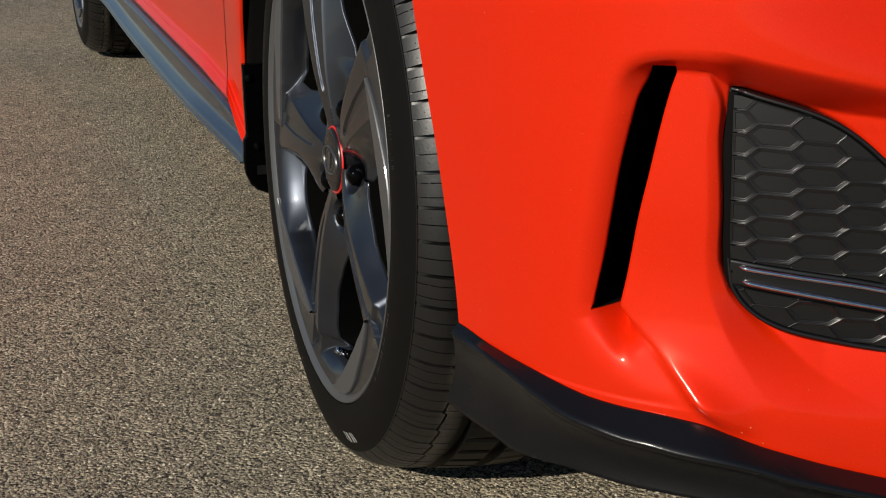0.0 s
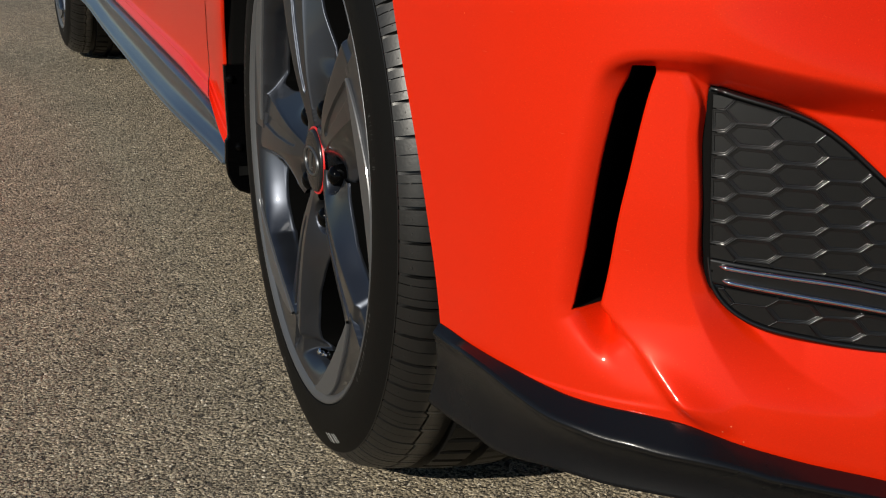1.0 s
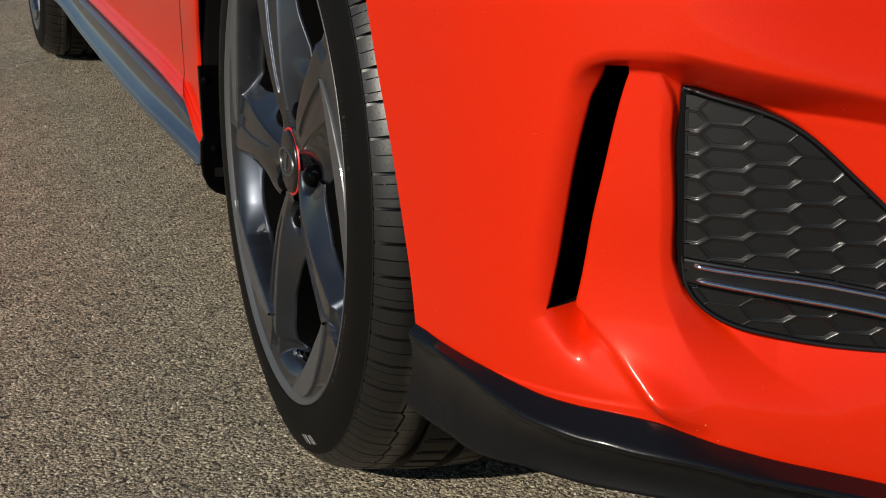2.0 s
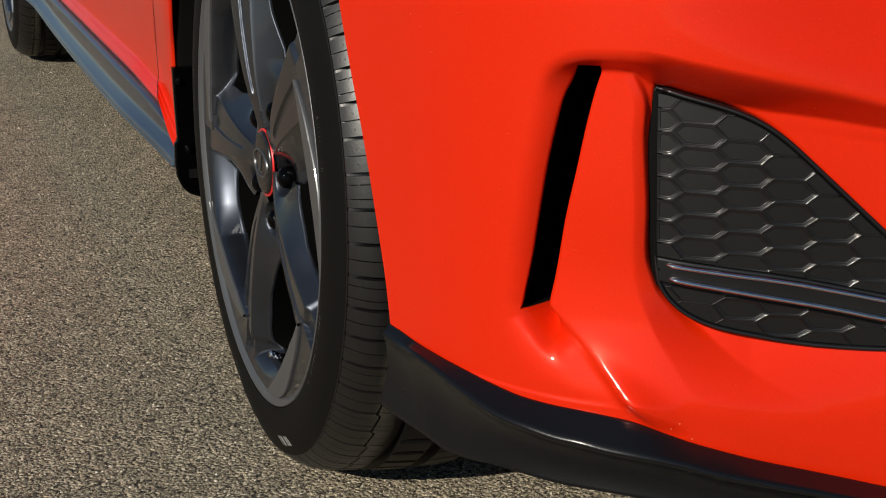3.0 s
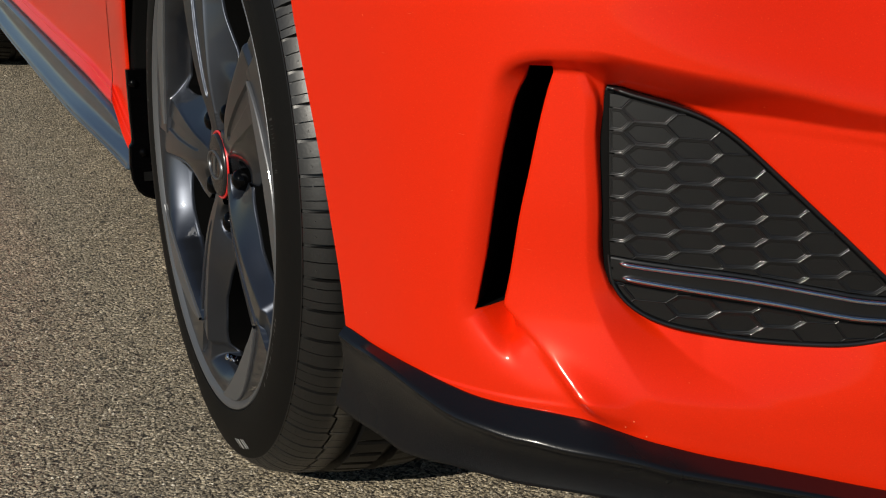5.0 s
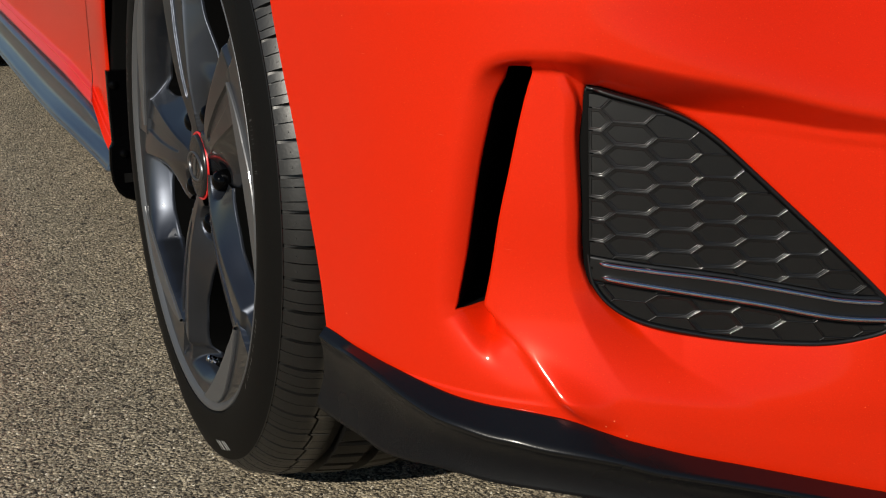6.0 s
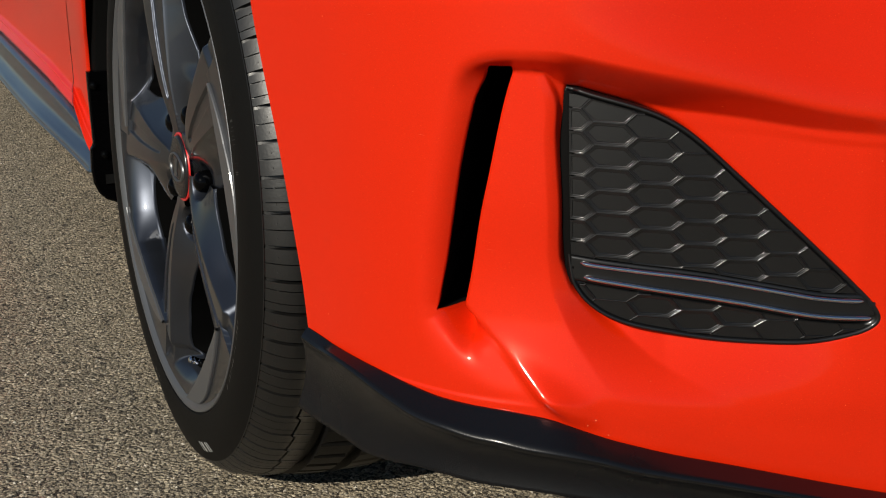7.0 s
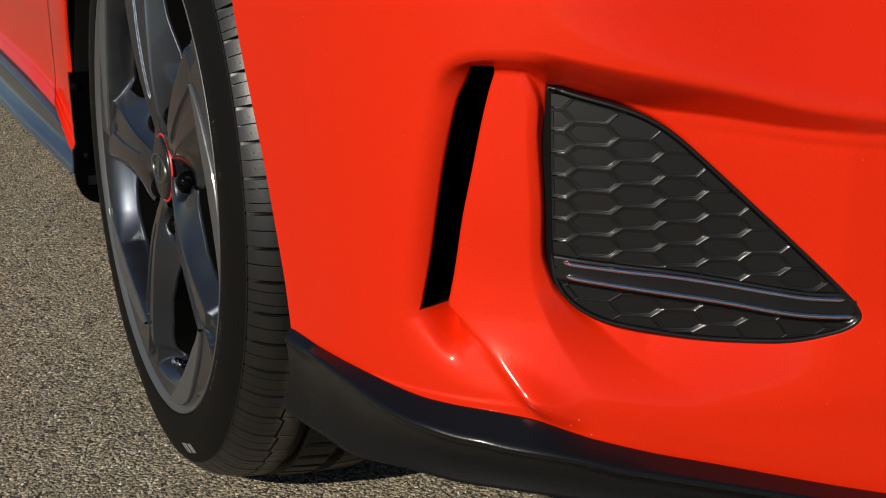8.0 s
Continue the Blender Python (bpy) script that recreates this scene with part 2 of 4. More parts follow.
def lip_top(s):
    return curve(s, (-0.02, 0.2615), (0.0119, 0.2604), (0.0411, 0.2575), (0.0778, 0.2556), (0.11, 0.2541), (0.1382, 0.2515), (0.1635, 0.2492), (0.1866, 0.2488), (0.2082, 0.2488), (0.2289, 0.2478), (0.249, 0.2452), (0.269, 0.2389), (0.289, 0.2324), (0.309, 0.2271), (0.329, 0.2217), (0.376, 0.2110), (0.48, 0.187), (0.7, 0.150), (1.1, 0.13))


def slot_left(z):
    return curve(z, (0.2, 0.135), (0.3145, 0.156), (0.378, 0.166), (0.4217, 0.1734), (0.4551, 0.181), (0.4729, 0.1853), (0.4812, 0.1895), (0.487, 0.1930), (0.4915, 0.1965), (0.50, 0.2020), (0.56, 0.225))


def slot_right(z):
    return curve(z, (0.2, 0.155), (0.3148, 0.1741), (0.333, 0.1771), (0.378, 0.1845), (0.4154, 0.1925), (0.4487, 0.1990), (0.465, 0.2027), (0.4753, 0.2055), (0.4841, 0.2085), (0.4915, 0.2105), (0.56, 0.238))


def fin_ridge(z):
    return curve(z, (0.15, 0.62), (0.200, 0.507), (0.216, 0.443), (0.232, 0.367), (0.2446, 0.322), (0.2675, 0.288), (0.2868, 0.272), (0.3094, 0.256), (0.3353, 0.243), (0.3576, 0.239), (0.3907, 0.238), (0.4408, 0.2335), (0.4700, 0.232), (0.4834, 0.225), (0.56, 0.215))


def ledge(s):
    return curve(s, (0.15, 0.495), (0.19, 0.500), (0.217, 0.5040), (0.244, 0.5035), (0.263, 0.5000), (0.304, 0.492), (0.371, 0.479), (0.425, 0.466), (0.475, 0.459), (0.6, 0.45))


def distance(s, z, line, closed=False):
    """Distance of places (s, z) from a line of points."""
    a = np.asarray(line, float)
    b = np.roll(a, -1, 0) if closed else a[1:]
    a = a if closed else a[:-1]
    out = np.full(np.shape(s), 9.0)
    for (ax, az), (bx, bz) in zip(a, b):
        u = np.clip(((s - ax) * (bx - ax) + (z - az) * (bz - az)) / ((bx - ax) ** 2 + (bz - az) ** 2 + 1e-12), 0, 1)
        out = np.minimum(out, np.hypot(s - ax - u * (bx - ax), z - az - u * (bz - az)))
    return out


def rounded(points, per=10):
    """A closed smooth outline through points (Catmull-Rom)."""
    p = np.array(points)
    out = []
    for k in range(len(p)):
        a, b, c, d = p[k - 1], p[k], p[(k + 1) % len(p)], p[(k + 2) % len(p)]
        for u in np.linspace(0, 1, per, endpoint=False):
            out.append(0.5 * (2 * b + (c - a) * u + (2 * a - 5 * b + 4 * c - d) * u * u + (3 * b - a - 3 * c + d) * u**3))
    return np.array(out)


def inset(poly, d):
    """Moves a closed outline inward by d."""
    t = np.roll(poly, -1, 0) - np.roll(poly, 1, 0)
    t /= np.maximum(np.linalg.norm(t, axis=1, keepdims=True), 1e-9)
    n = np.stack([-t[:, 1], t[:, 0]], -1)
    area = np.sum(poly[:, 0] * np.roll(poly[:, 1], -1) - np.roll(poly[:, 0], -1) * poly[:, 1])
    return poly + n * d * np.sign(area)


def clip_half(poly, p, n):
    """Keeps the part of a polygon on the side of p to which n points."""
    out = []
    for k in range(len(poly)):
        a, b = poly[k - 1], poly[k]
        da, db = float(np.dot(np.subtract(a, p), n)), float(np.dot(np.subtract(b, p), n))
        if (da >= 0) != (db >= 0):
            u = da / (da - db)
            out.append((a[0] + (b[0] - a[0]) * u, a[1] + (b[1] - a[1]) * u))
        if db >= 0:
            out.append((b[0], b[1]))
    return out


def inside(poly, q):
    x, z = q
    a, b = poly, np.roll(poly, -1, 0)
    hit = ((a[:, 1] > z) != (b[:, 1] > z)) & (x < (b[:, 0] - a[:, 0]) * (z - a[:, 1]) / (b[:, 1] - a[:, 1] + 1e-12) + a[:, 0])
    return bool(np.sum(hit) % 2)


GRILLE = rounded([(0.2445, 0.4730), (0.2520, 0.4765), (0.2700, 0.4728), (0.301, 0.4655), (0.324, 0.457), (0.345, 0.4435), (0.374, 0.418), (0.400, 0.3945), (0.426, 0.371), (0.455, 0.3445), (0.472, 0.328), (0.4785, 0.317), (0.474, 0.3085), (0.458, 0.3015), (0.425, 0.2960), (0.372, 0.2975), (0.330, 0.3035), (0.300, 0.3095), (0.278, 0.3185), (0.262, 0.332), (0.2535, 0.350), (0.2485, 0.390), (0.2450, 0.430)])



def spline(points, per):
    """An open smooth line through points."""
    k = np.arange(len(points))
    u = np.linspace(0, len(points) - 1, per * (len(points) - 1) + 1)
    return np.stack([curve(u, *zip(k, [p[0] for p in points])), curve(u, *zip(k, [p[1] for p in points]))], -1)


def within(s, z, poly):
    """Which places (s, z) lie inside a closed outline."""
    hit = np.zeros(np.shape(s), bool)
    for (ax, az), (bx, bz) in zip(poly, np.roll(poly, -1, 0)):
        if az != bz:
            hit ^= ((az > z) != (bz > z)) & (s < (bx - ax) * (z - az) / (bz - az) + ax)
    return hit


def smooth_min(a, b, k):
    h = np.clip(0.5 + 0.5 * (b - a) / k, 0, 1)
    return b + (a - b) * h - k * h * (1 - h)


# edge where the skin starts to fall away: from the valley's foot up beside the slot, round over it and along the ledge
_z = np.linspace(0.315, 0.462, 14)
_foot = spline([(0.36, 0.225), (0.30, 0.243), (0.249, 0.257), (0.213, 0.2599), (0.1873, 0.2647), (0.1684, 0.270), (0.153, 0.2828), (0.1405, 0.300)], 6)
_s = np.linspace(0.224, 0.9, 40)
_corner = spline([(0.1620, 0.466), (0.1665, 0.480), (0.1755, 0.4920), (0.189, 0.4995), (0.2045, 0.5030), (0.224, 0.5038)], 5)
RIM = np.concatenate([_foot, np.stack([slot_left(_z) - 0.0215 + 0.003 * sm(0.36, 0.315, _z), _z], -1)[:-1], _corner, np.stack([_s, ledge(_s)], -1)])
RIM_AREA = np.concatenate([RIM, [(0.9, 0.1), (0.36, 0.1)]])
# crisp edge of the fin: beside the slot, then down along the valley
_z = np.linspace(0.3157, 0.56, 24)
FIN_EDGE = np.concatenate([spline([(0.30, 0.215), (0.262, 0.246), (0.2482, 0.2581), (0.2264, 0.2773), (0.203, 0.2959), (0.1798, 0.3113), (0.1758, 0.3140)], 5), np.stack([slot_right(_z), _z], -1)])


def recess(s, z):
    """How far the bumper's skin lies behind its plain sheet."""
    # roll inward from the rim
    t = distance(s, z, RIM) * np.where(within(s, z, RIM_AREA), 1, -1)
    tp = np.maximum(t, 0)
    big = 0.0245
    circle = big - np.sqrt(np.maximum(big**2 - np.minimum(tp, big * 0.97) ** 2, 0)) + 2.5 * np.maximum(tp - big * 0.97, 0)
    cut = 0.0095
    tight = np.where(tp < cut, 0.011 - np.sqrt(np.maximum(0.011**2 - np.minimum(tp, cut) ** 2, 0)), 0.00546 + 1.85 * (tp - cut))
    circle = circle + (tight - circle) * sm(0.455, 0.490, z) * sm(0.165, 0.190, s)
    facet = (0.16 + 0.15 * sm(0.165, 0.205, s)) * (np.sqrt(t * t + 0.0040**2) + t) / 2 + 1.3 * (np.sqrt((t - 0.021) ** 2 + 0.007**2) + t - 0.021) / 2 * sm(0.0, 0.012, t) * sm(0.264, 0.318, z) * np.maximum(sm(0.205, 0.180, s), sm(0.309, 0.325, z))
    roll = facet + (circle - facet) * sm(0.280, 0.320, z) * np.maximum(sm(0.198, 0.176, s), sm(0.309, 0.325, z))
    drop = np.interp(s, [0.19, 0.215, 0.24, 0.26, 0.29, 0.33, 0.373, 0.43, 0.48], [0.024, 0.026, 0.027, 0.028, 0.0285, 0.027, 0.0225, 0.016, 0.012])
    deep = np.interp(s, [0.16, 0.20, 0.235, 0.25, 0.26, 0.33, 0.40, 0.46, 0.54, 0.66], [0.02, 0.022, 0.026, 0.036, 0.039, 0.036, 0.023, 0.011, 0.005, 0.0])
    shelf = deep * np.clip(1.15 * (tp / drop) ** 2 / (tp / drop + 0.15), 0, 1) + 0.5 * np.maximum(tp - drop, 0) * sm(0.30, 0.22, s)
    roll = roll + (shelf - roll) * sm(0.232, 0.256, s) * sm(0.40, 0.46, z)
    # the fin, set back under the ledge and leaning out towards its foot
    e = distance(s, z, FIN_EDGE) * np.where(s < np.interp(z, FIN_EDGE[:, 1], FIN_EDGE[:, 0]), 1, -1)
    # beyond the crest nothing but the fin
    roll = roll + 0.05 * np.maximum(sm(-0.004, 0.010, -e), sm(0.25, 0.30, s)) * sm(0.44, 0.40, z)
    steep = np.interp(z, [0.252, 0.260, 0.27, 0.285, 0.297, 0.307, 0.314], [0.0, 0.26, 0.46, 0.60, 0.80, 1.6, 4.0])
    soft = np.interp(z, [0.25, 0.295, 0.318], [0.0016, 0.0014, 0.0007])
    fin = curve(z, (0.20, 0.0), (0.235, -0.0003), (0.250, -0.0006), (0.259, -0.0002), (0.272, 0.0033), (0.285, 0.0071), (0.297, 0.0104), (0.311, 0.0140), (0.333, 0.0174), (0.40, 0.0180), (0.47, 0.0200), (0.56, 0.021))
    fin = fin * np.interp(s, [0.33, 0.45], [1.0, 0.0])
    ridge = fin_ridge(z)
    wide = np.interp(z, [0.22, 0.24, 0.267, 0.2834, 0.31, 0.333, 0.355, 0.5], [0.12, 0.095, 0.066, 0.048, 0.032, 0.018, 0.0115, 0.0095])
    v = (s - ridge) / wide
    vv = np.clip((np.sqrt(v * v + 0.0001) + v) / 2, 0, 1)
    flat = sm(0.30, 0.34, z)
    side = np.clip((sm(-0.04, 1.0, v) * 0.2 + vv * 0.8) * (1 - flat) + (0.42 * vv + 0.58 * sm(0.72, 1.0, v)) * flat, 0, 1)
    pocket = deep * (0.08 + 0.92 * sm(0.245, 0.325, z))
    pocket = np.maximum(pocket, fin + 0.001)
    body = fin + (pocket - fin) * side
    body = body + steep * (np.sqrt(e * e + soft**2) + e) / 2
    # crest that swells towards the valley's foot
    lift = 0.0105 * np.clip((0.308 - z) / 0.049, 0, 1) ** 1.9 * sm(0.234, 0.263, z) * np.exp(-((np.maximum(-e, 0) / 0.013) ** 2) - (np.maximum(e, 0) / 0.007) ** 2) * sm(0.30, 0.27, s)
    d = smooth_min(roll, body - lift, np.interp(z, [0.29, 0.32], [0.0030, 0.0022]))
    # the valley falls away into the slot
    axis = np.interp(z, [0.268, 0.290, 0.311], [0.193, 0.180, 0.167])
    d = d + 0.014 * sm(0.272, 0.322, z) * np.exp(-(((s - axis) / 0.0072) ** 2)) * sm(0.0, 0.004, e) * np.maximum(sm(0.0, 0.007, s - slot_left(z)), sm(0.312, 0.302, z)) * sm(0.40, 0.38, z)
    # socket behind the fog-lamp grille
    g = distance(s, z, GRILLE[::3], True) * np.where(within(s, z, GRILLE[::3]), -1, 1)
    return d + 0.016 * sm(0.0, -0.004, g + 0.001)


def bumper():
    s_cols = [np.linspace(0, 1, k, endpoint=False) for k in (70, 80, 14, 40, 16, 130, 60)]
    z_fix = np.concatenate([np.linspace(0.300, 0.3110, 10, endpoint=False), np.linspace(0.3110, 0.4895, 104, endpoint=False), np.linspace(0.4895, 0.56, 80, endpoint=False), np.linspace(0.56, 0.74, 24)])
    low = np.linspace(0, 1, 60, endpoint=False)
    rows = []
    n_cols = sum(len(c) for c in s_cols) + 1

    def columns(z):
        """Columns follow the arch, the slot and the fin at height z (one height per column)."""
        zc = np.clip(z, 0.30, 0.56)
        left = slot_left(zc)
        knots = [arch_s(z), 0.5 * (arch_s(z) + left), left, slot_right(zc), np.maximum(fin_ridge(np.clip(z, 0.33, 0.56)), slot_right(zc) + 0.01), np.maximum(fin_ridge(np.clip(z, 0.33, 0.56)), slot_right(zc) + 0.01) + 0.018, 0.52 + 0 * z, 1.0 + 0 * z]
        out, at = np.empty(n_cols), 0
        for k, c in enumerate(s_cols):
            out[at:at + len(c)] = (knots[k] + (knots[k + 1] - knots[k]) * np.concatenate([c, [0]])[:len(c)]) if np.ndim(z) == 0 else knots[k][at:at + len(c)] + (knots[k + 1] - knots[k])[at:at + len(c)] * c
            at += len(c)
        out[at] = knots[-1] if np.ndim(z) == 0 else knots[-1][at]
        return out

    s300 = columns(0.30)
    for v in low:
        s = s300.copy()
        for _ in range(3):
            z = (lip_top(s) - 0.0025) * (1 - v) + 0.30 * v
            s = columns(z)
        rows.append((s, z))
    for zz in z_fix:
        s = columns(zz)
        rows.append((s, np.full(n_cols, zz)))
    Sg, Zg = np.array([r[0] for r in rows]), np.array([r[1] for r in rows])
    P = skin(Sg, Zg, recess(Sg, Zg))
    c0 = len(s_cols[0]) + len(s_cols[1])
    c1 = c0 + len(s_cols[2])
    r0, r1 = 60 + 10, 60 + 10 + 104
    keep = np.ones((P.shape[0] - 1, P.shape[1] - 1), bool)
    keep[r0:r1, c0:c1] = False
    # the black slot: walls and floor behind the opening
    ring = [(i, c0) for i in range(r0, r1)] + [(r1, j) for j in range(c0, c1)] + [(i, c1) for i in range(r1, r0, -1)] + [(r0, j) for j in range(c1, c0, -1)]
    rim = np.array([P[i, j] for i, j in ring])
    inward = np.array([0.62, 0.78, 0.0])
    me = grid_mesh("bumper", P, keep=keep, flip=True)
    turn_in = loft("bumper", np.array([rim + inward * k for k in (0.0, 0.0010, 0.0025, 0.004)]), closed=True)
    bm = bmesh.new()
    bm.from_mesh(me)
    bm.from_mesh(turn_in)
    bmesh.ops.remove_doubles(bm, verts=bm.verts, dist=1e-5)
    bm.to_mesh(me)
    bm.free()
    skin_ob = part_mesh("bumper", me, RED, car)
    walls = np.array([rim + inward * k for k in (0.0038, 0.012, 0.13)])
    me = loft("air_slot", np.concatenate([walls, np.broadcast_to(walls[-1].mean(0), (1,) + walls[-1].shape)]), closed=True)
    return skin_ob, part_mesh("air_slot", me, SLOT_BLACK, skin_ob, "narrow black air slot", smooth=False)


bumper()


def front_lip():
    s = np.concatenate([np.linspace(0.0, 0.5, 160), np.linspace(0.51, 1.05, 40)])
    top = lip_top(s)
    mid = curve(s, (-0.01, 0.2560), (0.022, 0.2525), (0.0553, 0.2538), (0.092, 0.2498), (0.1253, 0.2440), (0.1527, 0.2383), (0.1753, 0.2358), (0.1961, 0.2333), (0.2152, 0.2326), (0.2338, 0.2302), (0.252, 0.2286), (0.270, 0.2265), (0.2885, 0.2230), (0.3068, 0.2179), (0.3254, 0.2142), (0.3562, 0.2080), (0.48, 0.1830), (0.7, 0.1520), (1.1, 0.1320))
    bot = curve(s, (-0.01, 0.191), (0.005, 0.1885), (0.03, 0.1862), (0.066, 0.1848), (0.086, 0.1818), (0.119, 0.1855), (0.148, 0.1905), (0.172, 0.1915), (0.194, 0.1910), (0.2335, 0.1910), (0.37, 0.174), (0.48, 0.154), (0.7, 0.12), (1.1, 0.10))
    out_mid = curve(s, (-0.01, 0.0050), (0.02, 0.0060), (0.055, 0.0100), (0.092, 0.0120), (0.125, 0.0160), (0.153, 0.0190), (0.175, 0.0200), (0.20, 0.0205), (0.29, 0.0205), (0.48, 0.020), (1.1, 0.018))
    out_bot = 0.007 + 0.005 * sm(0.08, 0.18, s)
    prof = [(top - 0.004, -0.03 + 0 * s), (top - 0.0015, -0.004 + 0 * s), (top - 0.002, 0.001 + 0 * s)]
    for u in np.linspace(0.1, 0.95, 14):
        prof.append((top + (mid - top) * u, out_mid * u))
    for u in np.linspace(0, 1, 6):
        prof.append((mid - 0.0004 - 0.0034 * u, out_mid + 0.0011 * np.sin(u * 2.4)))
    for u in np.linspace(0.10, 1.0, 15):
        prof.append((mid - 0.0038 + (bot - mid + 0.0038) * u, out_mid + (out_bot - out_mid) * u - 0.006 * np.sin(u * np.pi)))
    prof += [(bot - 0.003, out_bot - 0.006), (bot - 0.003, -0.15 + 0 * s)]
    P = []
    for z, o in prof:
        f = np.clip((top - z) / 0.084, 0, 1)
        P.append(skin(s + (0.011 - 0.014 * f) * sm(0.1, 0.0, s), z, -o))
    me = grid_mesh("front_lip", np.array(P))
    bm = bmesh.new()
    bm.from_mesh(me)
    end = [e for e in bm.edges if e.is_boundary and all((v.co - Vector(P[0][0])).length < 0.25 and any((v.co - Vector(p[0])).length < 1e-5 for p in P) for v in e.verts)]
    bmesh.ops.holes_fill(bm, edges=end, sides=0)
    bm.to_mesh(me)
    bm.free()
    return part_mesh("front_lip", me, BLACK_SATIN, car, "satin black front lip")


front_lip()


def revolve(name, profile, steps=128, axis=(0.0, HUB_Z), closed=False):
    """Turns a profile of (x, r) about the wheel's axle."""
    a = np.linspace(0, 2 * np.pi, steps, endpoint=False)
    prof = np.array(profile)
    P = np.stack([np.broadcast_to(prof[:, 0], (steps, len(prof))), np.cos(a)[:, None] * -prof[:, 1], np.sin(a)[:, None] * prof[:, 1]], -1)
    return grid_mesh(name, P, closed_u=True, closed_v=closed)


# ---- wheels ----
def polar(x, r, a):
    """A place in the wheel's own space: x inwards, r from the axle, a in radians, 0 ahead and a quarter turn up."""
    return np.stack(np.broadcast_arrays(x, -r * np.cos(a), r * np.sin(a)), -1)


TYRE_X = [0.0040, 0.0006, -0.0006, 0.0006, 0.0045, 0.0078, 0.0086, 0.0096, 0.0135, 0.0195, 0.026, 0.034, 0.044, 0.0445, 0.0462, 0.0467, 0.056, 0.0615, 0.063, 0.073, 0.0745, 0.088, 0.1045, 0.106, 0.117, 0.1185, 0.15, 0.1515, 0.161, 0.1625, 0.178, 0.192, 0.2, 0.207, 0.213, 0.219, 0.224, 0.222, 0.214]
TYRE_RAD = [0.24, 0.2424, 0.253, 0.269, 0.2805, 0.2872, 0.2884, 0.2889, 0.2936, 0.2987, 0.3029, 0.3058, 0.3077, 0.3078, 0.3081, 0.3082, 0.3099, 0.3106, 0.3109, 0.3126, 0.3128, 0.3147, 0.3166, 0.3167, 0.3174, 0.3175, 0.318, 0.318, 0.3177, 0.3176, 0.3172, 0.315, 0.312, 0.307, 0.3, 0.289, 0.27, 0.25, 0.24]


def tyre_mesh():
    """Tyre with rib grooves round it, lateral grooves and sipes across the shoulder, and a flattened foot."""
    pitches = 66
    frac = np.array([0.0, 0.010, 0.100, 0.110, 0.20, 0.335, 0.340, 0.362, 0.367, 0.45, 0.545, 0.550, 0.575, 0.580, 0.66, 0.74, 0.745, 0.767, 0.772, 0.88])
    turn = (np.arange(pitches)[:, None] + frac[None]).reshape(-1)
    a = turn * 2 * np.pi / pitches
    fr = np.tile(frac, pitches)
    kind = np.repeat(np.array([(0, 1, 0, 0, 1)[k % 5] for k in range(pitches)]), len(frac))
    x = np.array(TYRE_X)
    r = np.array(TYRE_RAD)
    R = np.broadcast_to(r, (len(a), len(r))).copy()
    deep = ((fr > 0.005) & (fr < 0.105))[:, None]
    one = ((fr > 0.547) & (fr < 0.578) & (kind == 0))[:, None]
    two = ((((fr > 0.337) & (fr < 0.365)) | ((fr > 0.742) & (fr < 0.769))) & (kind == 1))[:, None]
    cut = np.interp(x, [0.0086, 0.0096, 0.0135, 0.0195, 0.026, 0.044, 0.0465, 0.06], [0, 0.0012, 0.0030, 0.0062, 0.0075, 0.0078, 0.005, 0.0])
    sipe = np.interp(x, [0.0086, 0.0100, 0.0130, 0.026, 0.044, 0.06, 0.062], [0, 0.0012, 0.0034, 0.0042, 0.0040, 0.0030, 0])
    R -= deep * cut + (one | two) * sipe
    # fine step where the tread meets the sidewall
    R[:, (x > 0.008) & (x < 0.009)] += 0.0006
    far = np.interp(x, [0.074, 0.076, 0.104, 0.106], [0, 0.004, 0.004, 0]) + np.interp(x, [0.118, 0.12, 0.149, 0.151], [0, 0.004, 0.004, 0]) + np.interp(x, [0.162, 0.166, 0.2, 0.212], [0, 0.004, 0.004, 0])
    R -= ((fr > 0.30) & (fr < 0.46))[:, None] * far * 0.9
    for k, xx in enumerate(x):
        if 0.0444 < xx < 0.0465:
            R[:, k] -= 0.004
        for lo, hi in ((0.0622, 0.074), (0.105, 0.1175), (0.151, 0.1615)):
            if lo < xx < hi:
                R[:, k] -= 0.0075
    # toothed edge of the fine rib groove
    X = x[None] + 0.0042 * (fr[:, None] - 0.45) * np.interp(x, [0.034, 0.044, 0.0467, 0.056], [0, 1, 1, 0])[None]
    P = polar(X, R, a[:, None])
    # the load presses the foot flat and lets the wall bulge a little
    foot = np.clip((-P[..., 2] - 0.26) / 0.06, 0, 1)
    P[..., 0] -= 0.004 * foot * sm(0.06, 0.0, P[..., 0])
    P[..., 2] = -smooth_min(-P[..., 2], np.full(P.shape[:2], HUB_Z + 0.0004), 0.003)
    me = grid_mesh("tyre", P, closed_u=True)
    me.polygons.foreach_set("use_smooth", [True] * len(me.polygons))
    me.set_sharp_from_angle(angle=radians(24))
    return me


